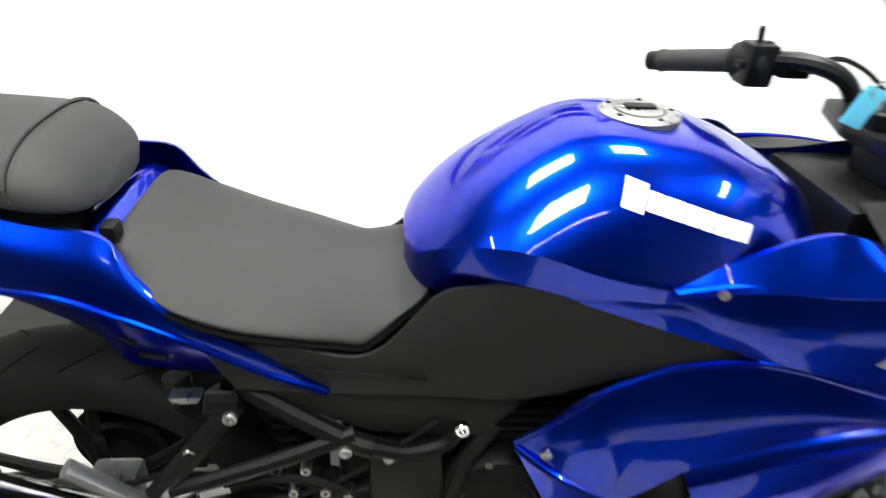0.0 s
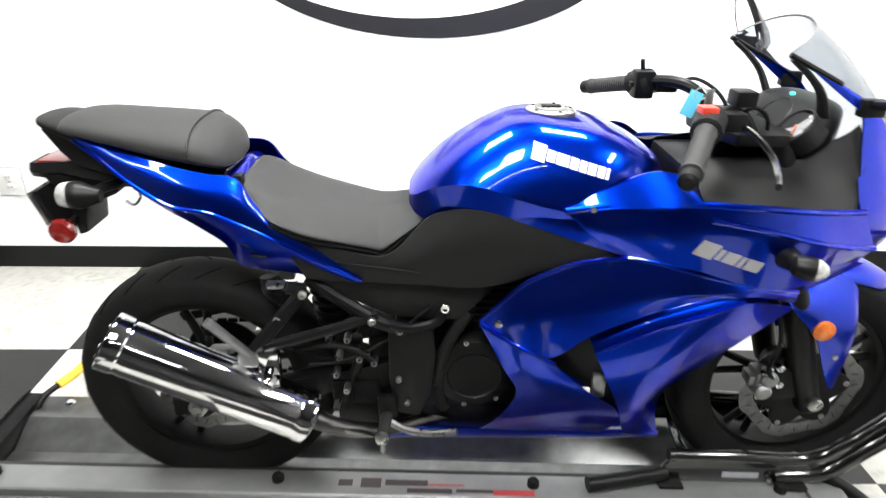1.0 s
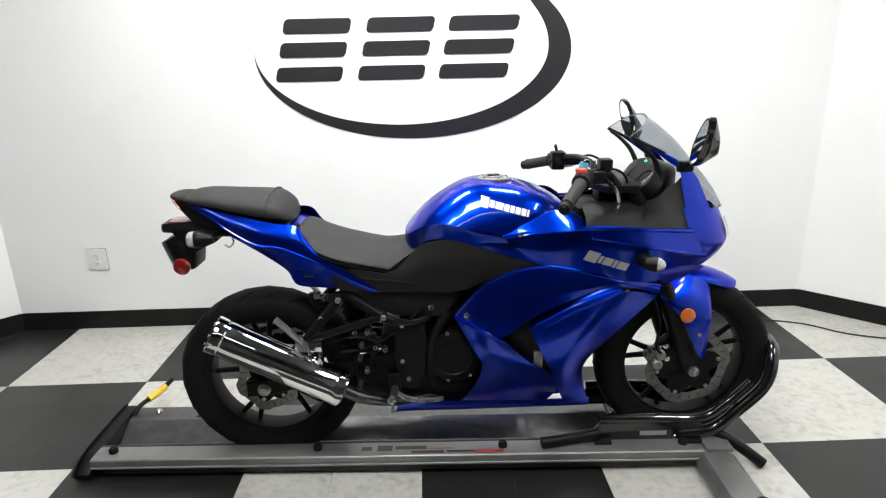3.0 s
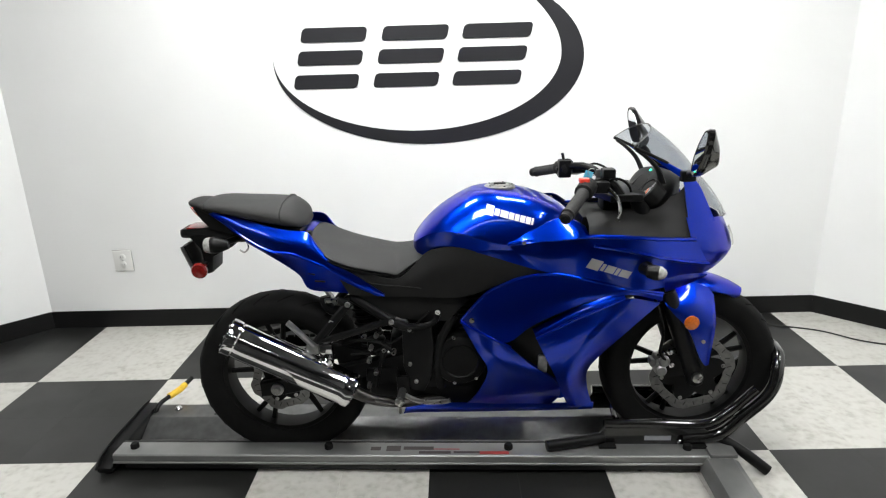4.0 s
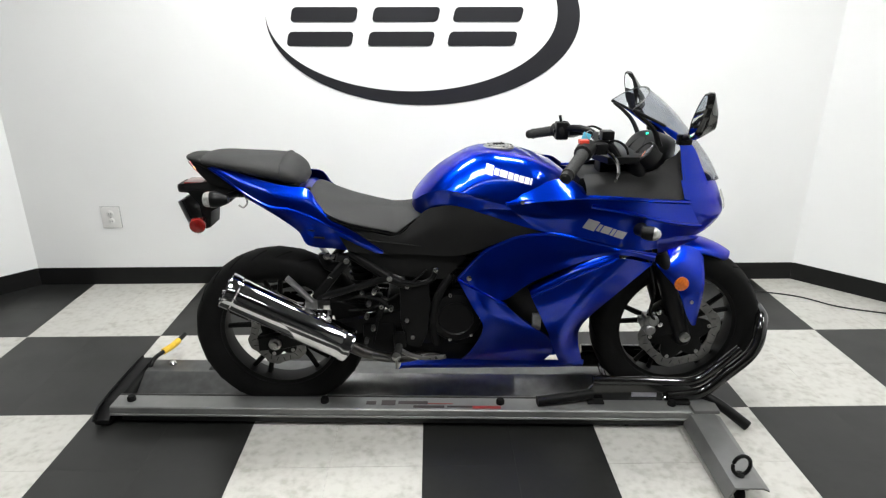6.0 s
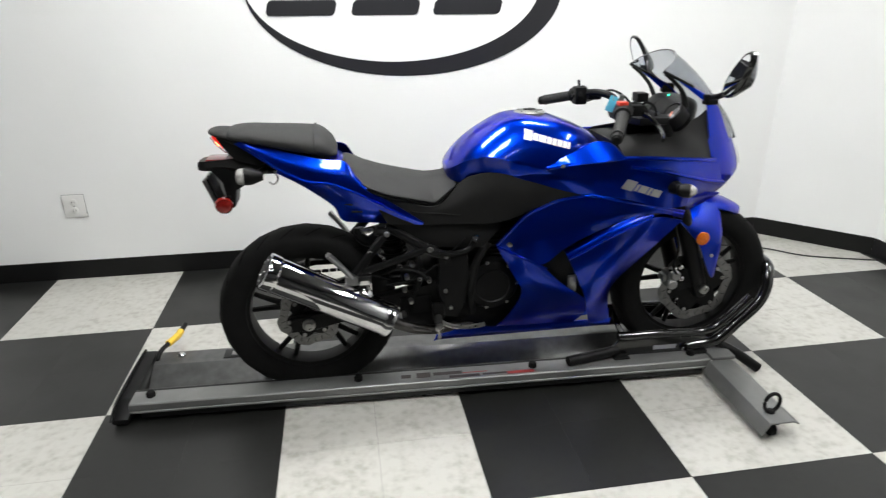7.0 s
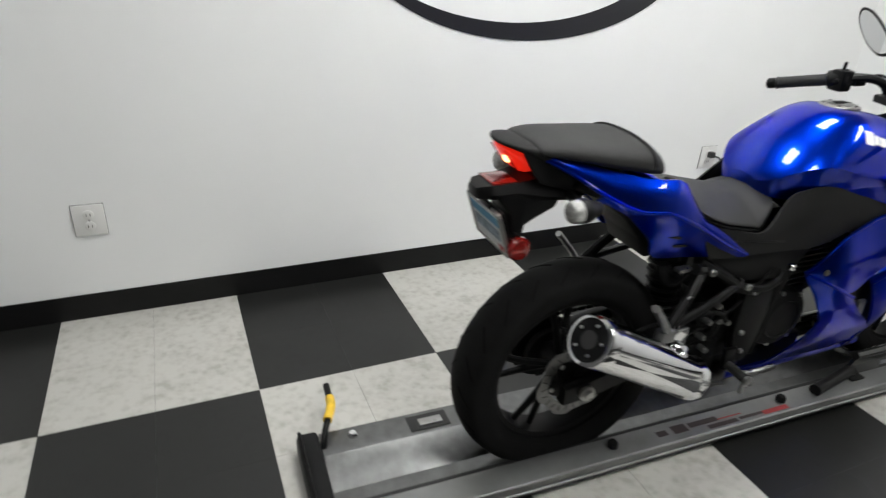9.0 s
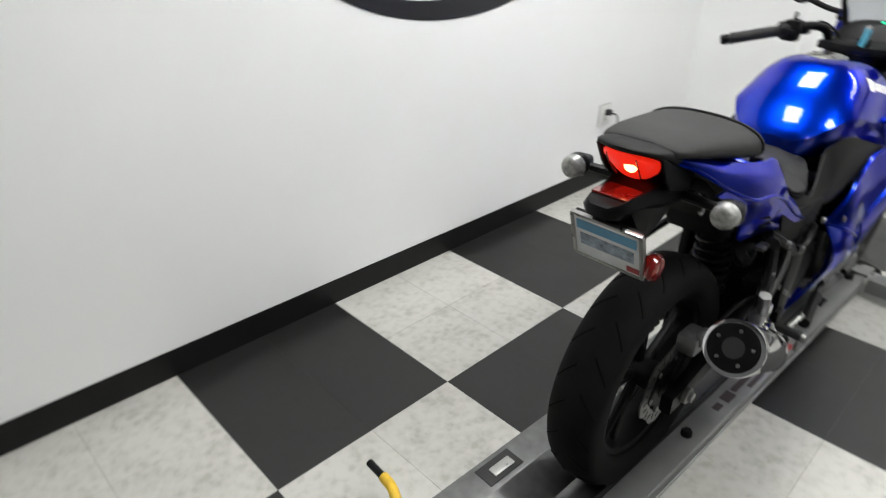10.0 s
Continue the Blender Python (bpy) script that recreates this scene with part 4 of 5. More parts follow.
# ---- side covers, frame, engine ----
for s in (-1, 1):
    sc = part("side_cover", panel([
        [(0.945, 0.138, 0.772), (0.955, 0.146, 0.735), (0.99, 0.146, 0.668)],
        [(1.050, 0.146, 0.738), (1.055, 0.150, 0.705), (1.060, 0.146, 0.662)],
        [(1.150, 0.148, 0.722), (1.150, 0.153, 0.695), (1.150, 0.148, 0.660)],
        [(1.228, 0.128, 0.792), (1.225, 0.153, 0.725), (1.225, 0.150, 0.658)],
        [(1.270, 0.136, 0.812), (1.270, 0.158, 0.740), (1.270, 0.152, 0.656)],
        [(1.325, 0.146, 0.820), (1.330, 0.162, 0.750), (1.330, 0.155, 0.656)],
        [(1.400, 0.156, 0.806), (1.400, 0.166, 0.745), (1.395, 0.160, 0.672)],
        [(1.490, 0.164, 0.780), (1.490, 0.170, 0.745), (1.470, 0.166, 0.705)],
        [(1.600, 0.170, 0.748), (1.595, 0.172, 0.740), (1.590, 0.172, 0.732)]], s, 5, 5), PLASTIC, bike, "matt black plastic side cover")
    part("trim_seam", tube([(0.955, s * 0.1475, 0.735), (1.06, s * 0.1515, 0.708), (1.15, s * 0.155, 0.698), (1.22, s * 0.1545, 0.688)], 0.002, 6, 4), SATIN, sc)
    part("frame_spar", tube([(0.985, s * 0.120, 0.655), (1.060, s * 0.135, 0.610), (1.130, s * 0.140, 0.565), (1.190, s * 0.140, 0.545)], 0.015, 10, 5), SATIN, bike)
    part("frame_cross_tube", tube([(1.155, s * 0.148, 0.562), (1.20, s * 0.152, 0.556), (1.25, s * 0.148, 0.568), (1.268, s * 0.145, 0.595)], 0.010, 8, 5), SATIN, bike)
    part("pivot_plate", slab([(1.150, 0.560), (1.245, 0.560), (1.252, 0.480), (1.238, 0.370), (1.215, 0.320), (1.170, 0.330), (1.150, 0.420)], s * 0.125, s * 0.150, 0.006), SATIN, bike, "black frame plate behind the foot peg")
    part("lower_cover", slab([(1.00, 0.660), (1.34, 0.664), (1.37, 0.64), (1.30, 0.565), (1.24, 0.565), (1.15, 0.575), (1.08, 0.61)], s * 0.108, s * 0.132, 0.006), PLASTIC, bike)
    bolt("bolt", (1.268, s * 0.158, 0.612), 0.010, bike, CHROME, sign=s, deep=0.010)
    for bx, bz in ((1.172, 0.425), (1.190, 0.362), (1.175, 0.548)):
        bolt("bolt", (bx, s * 0.150, bz), 0.007, bike, STEEL, sign=s)
part("engine_case", joined(box(1.10, 1.46, -0.100, 0.100, 0.300, 0.500, 0.03), box(1.32, 1.50, -0.085, 0.085, 0.46, 0.66, 0.02), box(1.16, 1.34, -0.080, 0.080, 0.46, 0.60, 0.02), box(1.13, 1.52, -0.088, 0.088, 0.228, 0.315, 0.012)), DARK_METAL, bike, "dark grey engine case")
for k in range(9):
    part("cooling_fin", box(1.335, 1.49, -0.100, 0.100, 0.505 + k * 0.017, 0.510 + k * 0.017, 0.0015), DARK_METAL, bike)
cc = part("clutch_cover", lathe([(0.092, 0.0), (0.092, -0.022), (0.084, -0.036), (0.060, -0.044), (0.056, -0.040), (0.020, -0.042)], (1.335, -0.098, 0.425), "y", 36), DARK_METAL, bike, "round dark engine cover")
for k in range(7):
    a = 2 * math.pi * k / 7
    bolt("cover_bolt", (1.335 + 0.084 * math.cos(a), -0.128, 0.425 + 0.084 * math.sin(a)), 0.006, cc, STEEL)
part("water_hose", tube([(1.27, -0.115, 0.32), (1.26, -0.13, 0.40), (1.275, -0.13, 0.50), (1.32, -0.12, 0.58)], 0.014, 10, 6), RUBBER, bike)
part("clutch_cable", tube([(1.24, -0.135, 0.60), (1.15, -0.14, 0.52), (1.06, -0.145, 0.47), (0.98, -0.15, 0.46)], 0.004, 6, 6), RUBBER, bike)
part("hose", tube([(0.955, -0.15, 0.500), (1.02, -0.155, 0.515), (1.08, -0.15, 0.50), (1.12, -0.14, 0.46)], 0.006, 8, 6), RUBBER, bike)
for bx, bz, w in ((1.046, 0.481, 0.15), (1.088, 0.472, 0.145), (1.038, 0.436, 0.15), (1.058, 0.392, 0.15), (1.119, 0.462, 0.145), (1.033, 0.344, 0.15), (1.024, 0.517, 0.15), (1.065, 0.525, 0.15)):
    bolt("engine_bolt", (bx, -w + 0.02, bz), 0.008, bike, STEEL, deep=0.025)
part("linkage", joined(box(1.03, 1.14, -0.122, -0.075, 0.272, 0.345, 0.012), box(1.02, 1.13, -0.128, -0.085, 0.335, 0.40, 0.012), box(1.03, 1.09, -0.125, -0.08, 0.44, 0.50, 0.012)), DARK_METAL, bike)
part("rear_master_cylinder", joined(tube([(1.075, -0.135, 0.43), (1.10, -0.135, 0.50)], 0.012, 10, 2), tube([(1.055, -0.14, 0.335), (1.075, -0.135, 0.43)], 0.005, 8, 2)), DARK_METAL, bike)
part("shock", tube([(1.00, 0.0, 0.62), (1.03, 0.0, 0.40)], 0.035, 14, 4), DARK_METAL, bike)
for k in range(7):
    z = 0.42 + k * 0.026
    part("shock_coil", tube([(1.0 + 0.03 * (0.62 - z) / 0.22 + 0.042 * math.cos(a * math.pi / 6), 0.042 * math.sin(a * math.pi / 6), z + 0.026 * a / 12) for a in range(13)], 0.006, 6, 1), SATIN, bike)
for s in (-1, 1):
    part("swingarm", skin([[Vector((x, s * (y + w * a), z + h * b)) for a, b in ((-1, -1), (-0.6, -1.15), (0.6, -1.15), (1, -1), (1, 1), (0.6, 1.15), (-0.6, 1.15), (-1, 1))] for x, y, z, w, h in (
        (1.19, 0.095, 0.42, 0.022, 0.030), (1.05, 0.100, 0.395, 0.020, 0.026), (0.90, 0.106, 0.365, 0.018, 0.024), (0.74, 0.108, 0.330, 0.016, 0.026), (0.66, 0.108, 0.318, 0.014, 0.022))]), SATIN, bike, "black box-section swingarm")
part("axle_nut", lathe([(0.021, 0), (0.021, -0.010), (0.014, -0.012), (0.012, -0.020)], (RW.x, -0.124, RW.z), "y", 18), STEEL, bike)
part("rear_caliper", joined(box(0.745, 0.815, -0.112, -0.062, 0.405, 0.455, 0.010), box(0.76, 0.80, -0.118, -0.10, 0.43, 0.47, 0.008)), ALU, bike, "silver rear brake caliper")
part("caliper_bracket", slab([(0.69, 0.30), (0.73, 0.33), (0.80, 0.41), (0.78, 0.43), (0.70, 0.36)], -0.098, -0.088, 0.002), DARK_METAL, bike)

sp = part("rear_sprocket", lathe([(0.045, 0.078), (0.094, 0.078), (0.097, 0.082), (0.094, 0.086), (0.045, 0.086)], RW, "y", 44, True), DARK_METAL, bike, "dark steel rear sprocket")
part("sprocket_carrier", lathe([(0.030, 0.050), (0.066, 0.052), (0.070, 0.066), (0.058, 0.078), (0.030, 0.080)], RW, "y", 28), RIM_BLACK, sp)
part("hub_flange", lathe([(0.036, -0.050), (0.058, -0.052), (0.062, -0.060), (0.056, -0.068), (0.030, -0.070)], RW, "y", 28), RIM_BLACK, bike)
chain = []
for zz0, zz1 in ((0.422, 0.436), (0.228, 0.362)):
    for k in range(18):
        f = k / 17
        x, z = 0.72 + 0.46 * f, zz0 + (zz1 - zz0) * f
        chain.append(box(x - 0.012, x + 0.012, 0.079, 0.087, z - 0.006, z + 0.006, 0.002, 1))
part("chain", joined(*chain), DARK_METAL, bike, "dark steel drive chain")["kind"] = "stuff"
part("chain_guard", slab([(0.62, 0.448), (0.74, 0.472), (0.95, 0.468), (1.10, 0.462), (1.10, 0.445), (0.95, 0.450), (0.74, 0.452), (0.63, 0.425)], 0.070, 0.096, 0.003), SATIN, bike)
part("brake_hose", tube([(0.80, -0.115, 0.455), (0.88, -0.125, 0.49), (0.98, -0.12, 0.47), (1.06, -0.125, 0.45)], 0.005, 8, 6), RUBBER, bike)

# passenger peg brackets, pegs and the muffler's clamp
for s in (-1, 1):
    part("peg_bracket", joined(
        tube([(0.985, s * 0.140, 0.640), (0.935, s * 0.165, 0.585), (0.880, s * 0.180, 0.520)], 0.012, 8, 4, squash=1.3),
        tube([(1.130, s * 0.140, 0.580), (1.02, s * 0.165, 0.555), (0.900, s * 0.180, 0.525)], 0.010, 8, 4, squash=1.2),
        tube([(0.985, s * 0.14, 0.640), (0.950, s * 0.15, 0.650)], 0.014, 8, 2)), SATIN, bike, "black tubular passenger peg bracket")
    part("passenger_peg", joined(tube([(0.868, s * 0.190, 0.515), (0.835, s * 0.198, 0.560), (0.800, s * 0.204, 0.602)], 0.013, 10, 4, squash=0.7), box(0.848, 0.888, min(s * 0.20, s * 0.17), max(s * 0.20, s * 0.17), 0.488, 0.520, 0.006)), ALU, bike, "folded aluminium passenger peg")
    for bx, bz in ((0.985, 0.645), (1.12, 0.583), (0.93, 0.585)):
        bolt("bolt", (bx, s * 0.168, bz), 0.009, bike, STEEL, sign=s)
part("muffler_clamp", joined(lathe([(0.026, 0.014), (0.026, -0.014), (0.016, -0.020), (0.012, -0.026)], (0.905, -0.195, 0.455), "y", 20), box(0.885, 0.93, -0.195, -0.170, 0.45, 0.52, 0.006)), CHROME, bike)
part("coolant_bottle", tube([(0.90, -0.095, 0.645), (0.905, -0.1, 0.615), (0.93, -0.105, 0.600), (0.965, -0.10, 0.620)], 0.018, 10, 4), DARK_METAL, bike)
part("heel_plate", slab([(0.905, 0.652), (0.945, 0.652), (0.94, 0.642), (0.91, 0.64)], -0.145, -0.125, 0.003), STEEL, bike)
peg = part("rider_peg", tube([(1.145, -0.155, 0.335), (1.140, -0.235, 0.335)], 0.013, 10, 3), GRIP, bike, "black rubber rider foot peg")
part("peg_feeler", lathe([(0.004, 0), (0.006, -0.03), (0.003, -0.034)], (1.140, -0.225, 0.320), "z", 10), STEEL, peg)
part("peg_end", lathe([(0.014, 0.004), (0.014, -0.006), (0.008, -0.010)], (1.1395, -0.235, 0.335), "y", 14), STEEL, peg)
part("brake_pedal", tube([(1.14, -0.165, 0.325), (1.20, -0.175, 0.300), (1.27, -0.180, 0.300), (1.30, -0.185, 0.308)], 0.008, 8, 4), STEEL, bike)
part("peg_hanger", slab([(1.125, 0.385), (1.165, 0.385), (1.168, 0.33), (1.15, 0.315), (1.128, 0.32)], -0.165, -0.150, 0.005), SATIN, bike)

# ---- exhaust ----
EA, EB = Vector((0.612, -0.226, 0.574)), Vector((0.985, -0.188, 0.350))
muf = part("muffler", spool([(0.050, 0.0), (0.057, 0.004), (0.0585, 0.012), (0.0585, 0.075), (0.0560, 0.085), (0.0560, 0.10), (0.0570, 0.11), (0.0565, 0.90), (0.0560, 0.93), (0.0585, 0.945), (0.0585, 0.985), (0.052, 0.998), (0.030, 1.0)], EA, EB, 48), CHROME, bike, "polished chrome muffler", 25)
D = (EB - EA).normalized()
part("end_cap", spool([(0.049, 0.0), (0.046, 0.5), (0.022, 0.62), (0.020, 1.0)], EA - D * 0.0015, EA + D * 0.030, 40), DARK_METAL, muf, "dark muffler end cap")
part("outlet_hole", spool([(0.021, 0.0), (0.019, 1.0)], EA - D * 0.003, EA + D * 0.002, 24), LIFT_DARK, muf)
U = D.cross(Vector((0, 1, 0))).normalized()
V = D.cross(U)
for k in range(5):
    a = 2 * math.pi * k / 5
    q = EA + (U * math.cos(a) + V * math.sin(a)) * 0.035
    part("cap_rivet", spool([(0.0045, 0.0), (0.003, 1.0)], q, q - D * 0.005, 10), STEEL, muf)
part("header_pipe", tube([EB, EB + D * 0.05, (1.075, -0.172, 0.302), (1.15, -0.140, 0.276), (1.24, -0.085, 0.258), (1.42, -0.05, 0.258)], 0.021, 14, 5, r2=0.013), PIPE_STEEL, bike, "bare steel exhaust pipe")
part("pipe_shield", slab([(1.01, 0.336), (1.11, 0.306), (1.12, 0.298), (1.02, 0.316)], -0.196, -0.184, 0.003), DISC_STEEL, bike)

# ---- fairings ----
UPPER = []
for s in (-1, 1):
    part("knee_panel", panel([
        [(1.490, 0.1620, 0.8400), (1.487, 0.1720, 0.8360), (1.486, 0.1780, 0.8310)],
        [(1.560, 0.1660, 0.8720), (1.565, 0.1780, 0.8600), (1.570, 0.1870, 0.8420)],
        [(1.629, 0.1779, 0.9100), (1.637, 0.2022, 0.8844), (1.647, 0.2155, 0.8564)],
        [(1.679, 0.1865, 0.9100), (1.694, 0.2170, 0.8902), (1.711, 0.2311, 0.8662)],
        [(1.717, 0.1808, 0.8880), (1.719, 0.2122, 0.8784), (1.724, 0.2307, 0.8657)]], s, 5, 4, 0.005, True), BLUE, bike, "blue panel beside the tank")
    uf = part("upper_fairing", panel([
        [(1.484, 0.1780, 0.8340), (1.525, 0.1815, 0.7980), (1.589, 0.1828, 0.7493)],
        [(1.570, 0.1800, 0.8450), (1.608, 0.1990, 0.8020), (1.656, 0.2088, 0.7473)],
        [(1.647, 0.2070, 0.8574), (1.684, 0.2235, 0.8060), (1.732, 0.2276, 0.7365)],
        [(1.717, 0.2250, 0.8674), (1.742, 0.2375, 0.8380), (1.808, 0.2368, 0.7184)],
        [(1.808, 0.2338, 0.8667), (1.837, 0.2445, 0.8260), (1.886, 0.2313, 0.7006)],
        [(1.906, 0.2278, 0.8586), (1.931, 0.2385, 0.8020), (1.960, 0.2036, 0.6965)],
        [(1.989, 0.2010, 0.8469), (2.020, 0.2010, 0.7760), (2.032, 0.1640, 0.7000)],
        [(2.050, 0.1765, 0.8374), (2.098, 0.1660, 0.7580), (2.086, 0.1440, 0.7150)]], s, 5, 4, 0.005, False, True), BLUE, bike, "glossy blue upper side fairing", 24)
    part("tank_skirt", panel([
        [(1.385, 0.1500, 0.8380), (1.386, 0.1544, 0.8215), (1.390, 0.1553, 0.8055)],
        [(1.460, 0.1600, 0.8360), (1.462, 0.1660, 0.8100), (1.465, 0.1650, 0.7840)],
        [(1.530, 0.1680, 0.8280), (1.535, 0.1720, 0.7940), (1.540, 0.1700, 0.7600)],
        [(1.609, 0.1803, 0.8120), (1.614, 0.1837, 0.7775), (1.619, 0.1793, 0.7405)]], s, 5, 4), BLUE, bike, "blue lower edge of the tank")
    part("fairing_bolt", lathe([(0.006, 0), (0.006, s * 0.004), (0.003, s * 0.005)], (1.535, s * 0.1880, 0.8420), "y", 12), STEEL, uf)
    part("fairing_bolt", lathe([(0.006, 0), (0.006, s * 0.004), (0.003, s * 0.005)], (1.669, s * 0.1868, 0.8959), "y", 12), STEEL, uf)
    part("rolled_edge", tube([(1.487, s * 0.1785, 0.8335), (1.570, s * 0.1785, 0.8445), (1.647, s * 0.2060, 0.8569), (1.717, s * 0.2243, 0.8670), (1.808, s * 0.2353, 0.8662), (1.906, s * 0.2293, 0.8581), (1.989, s * 0.2025, 0.8464), (2.050, s * 0.1755, 0.8369)], 0.0065, 8, 4), BLUE, uf)
    part("crease", tube([(1.735, s * 0.2360, 0.8420), (1.837, s * 0.2450, 0.8260), (1.931, s * 0.2390, 0.8020), (2.020, s * 0.2015, 0.7760), (2.098, s * 0.1662, 0.7580)], 0.0058, 8, 5), BLUE, uf)
    UPPER.append((s, uf))
    part("inner_panel", panel([
        [(1.735, 0.0900, 0.9050), (1.735, 0.1500, 0.8800), (1.723, 0.2175, 0.8666)],
        [(1.820, 0.0950, 0.9150), (1.822, 0.1500, 0.8870), (1.810, 0.2311, 0.8687)],
        [(1.920, 0.1050, 0.9250), (1.922, 0.1500, 0.8900), (1.906, 0.2248, 0.8615)],
        [(2.000, 0.1200, 0.9650), (2.010, 0.1500, 0.9100), (2.003, 0.1926, 0.8486)],
        [(2.020, 0.1300, 0.9900), (2.029, 0.1589, 0.9307), (2.034, 0.1737, 0.8429)]], s, 5, 4, 0.004), PLASTIC, bike, "black inner fairing panel")
    part("mid_fairing", panel([
        [(1.340, 0.1556, 0.5788), (1.342, 0.1587, 0.5762), (1.345, 0.1583, 0.5718)],
        [(1.378, 0.1730, 0.6295), (1.385, 0.1870, 0.5937), (1.395, 0.1944, 0.5525)],
        [(1.425, 0.1771, 0.6797), (1.435, 0.1970, 0.6150), (1.450, 0.2060, 0.5300)],
        [(1.480, 0.1740, 0.7060), (1.485, 0.1960, 0.6250), (1.494, 0.2040, 0.5250)],
        [(1.535, 0.1740, 0.7260), (1.546, 0.1965, 0.6450), (1.560, 0.2050, 0.5760)],
        [(1.633, 0.1900, 0.7402), (1.642, 0.2100, 0.6768), (1.655, 0.2130, 0.6280)],
        [(1.746, 0.2223, 0.7253), (1.751, 0.2325, 0.6890), (1.756, 0.2275, 0.6725)],
        [(1.850, 0.2270, 0.7060), (1.852, 0.2350, 0.7000), (1.852, 0.2350, 0.6860)],
        [(1.964, 0.1809, 0.6682), (1.963, 0.1871, 0.6576), (1.965, 0.1789, 0.6420)]], s, 5, 5), BLUE, bike, "glossy blue mid fairing")
    part("rolled_edge", tube([(1.342, s * 0.1567, 0.5793), (1.378, s * 0.1730, 0.6295), (1.425, s * 0.1771, 0.6797), (1.480, s * 0.1740, 0.7060), (1.535, s * 0.1740, 0.7260), (1.633, s * 0.1900, 0.7402), (1.746, s * 0.2223, 0.7253), (1.867, s * 0.2265, 0.7002), (1.964, s * 0.1809, 0.6682)], 0.0050, 8, 4), BLUE, bike)
    lf = part("lower_fairing", panel([
        [(1.340, 0.1596, 0.5727), (1.390, 0.1873, 0.4857), (1.424, 0.1813, 0.4096), (1.385, 0.1400, 0.3000), (1.340, 0.1040, 0.2340)],
        [(1.385, 0.1912, 0.5575), (1.440, 0.2040, 0.4800), (1.480, 0.1900, 0.4050), (1.470, 0.1450, 0.3000), (1.450, 0.1040, 0.2300)],
        [(1.440, 0.2060, 0.5330), (1.500, 0.2060, 0.4600), (1.560, 0.1900, 0.3900), (1.560, 0.1450, 0.3000), (1.550, 0.1040, 0.2300)],
        [(1.495, 0.2040, 0.5030), (1.565, 0.2020, 0.4370), (1.639, 0.1891, 0.3788), (1.664, 0.1500, 0.3040), (1.634, 0.1100, 0.2380)]], s, 6, 4), BLUE, bike, "glossy blue lower fairing")
    part("crease", tube([(1.342, s * 0.1612, 0.5742), (1.400, s * 0.1975, 0.5530), (1.495, s * 0.2055, 0.5050)], 0.0050, 8, 5), BLUE, lf)
    part("belly_rail", panel([
        [(1.138, 0.108, 0.214), (1.138, 0.107, 0.212), (1.138, 0.102, 0.209)],
        [(1.172, 0.116, 0.258), (1.172, 0.114, 0.234), (1.172, 0.098, 0.211)],
        [(1.350, 0.118, 0.256), (1.350, 0.115, 0.234), (1.350, 0.098, 0.211)],
        [(1.600, 0.116, 0.250), (1.600, 0.112, 0.230), (1.600, 0.098, 0.212)],
        [(1.785, 0.108, 0.246), (1.785, 0.106, 0.230), (1.785, 0.097, 0.214)]], s, 5, 3), BLUE, bike, "blue lower edge of the fairing")
    part("front_fairing", panel([
        [(1.577, 0.1910, 0.5275), (1.602, 0.1990, 0.4733), (1.644, 0.1880, 0.3833), (1.672, 0.1530, 0.3040), (1.700, 0.1140, 0.2380)],
        [(1.670, 0.2080, 0.5850), (1.664, 0.2100, 0.5060), (1.676, 0.1930, 0.4000), (1.696, 0.1520, 0.3100), (1.722, 0.1120, 0.2360)],
        [(1.758, 0.2275, 0.6360), (1.736, 0.2200, 0.5380), (1.708, 0.1910, 0.4150), (1.718, 0.1480, 0.3180), (1.742, 0.1100, 0.2360)],
        [(1.842, 0.2365, 0.6740), (1.800, 0.2120, 0.5550), (1.736, 0.1800, 0.4220), (1.738, 0.1420, 0.3260), (1.762, 0.1080, 0.2380)],
        [(1.950, 0.2060, 0.6460), (1.862, 0.1940, 0.5500), (1.758, 0.1620, 0.4170), (1.754, 0.1340, 0.3320), (1.780, 0.1060, 0.2400)]], s, 5, 4), BLUE, bike, "glossy blue front side fairing")
    part("duct_edge", panel([
        [(1.567, 0.1680, 0.5500), (1.571, 0.1825, 0.5430), (1.577, 0.1920, 0.5280)],
        [(1.620, 0.1790, 0.5825), (1.625, 0.1930, 0.5745), (1.631, 0.2020, 0.5610)],
        [(1.676, 0.1895, 0.6185), (1.680, 0.2025, 0.6105), (1.686, 0.2120, 0.5975)],
        [(1.750, 0.2065, 0.6575), (1.753, 0.2190, 0.6500), (1.758, 0.2280, 0.6370)],
        [(1.827, 0.2210, 0.6955), (1.830, 0.2320, 0.6885), (1.834, 0.2400, 0.6760)]], s, 5, 5, 0.004), BLUE, bike, "blue ledge along the air duct")
    part("crease", tube([(1.577, s * 0.1922, 0.5275), (1.631, s * 0.2022, 0.5605), (1.686, s * 0.2122, 0.5970), (1.758, s * 0.2282, 0.6365), (1.831, s * 0.2400, 0.6770)], 0.0042, 6, 5), BLUE, bike)
    part("duct_liner", slab([(1.47, 0.50), (1.56, 0.56), (1.86, 0.655), (1.80, 0.55), (1.66, 0.36)], s * 0.150, s * 0.165, 0.002), SATIN, bike)
    part("fairing_liner", slab([(1.44, 0.70), (1.54, 0.80), (1.97, 0.79), (1.985, 0.68), (1.87, 0.640), (1.80, 0.55), (1.60, 0.60)], min(s * 0.135, s * 0.148), max(s * 0.135, s * 0.148), 0.002), SATIN, bike)
    part("lower_joint", slab([(1.605, 0.425), (1.640, 0.430), (1.700, 0.360), (1.705, 0.292), (1.668, 0.284), (1.628, 0.288)], s * 0.128, s * 0.142, 0.004), BLUE, bike)
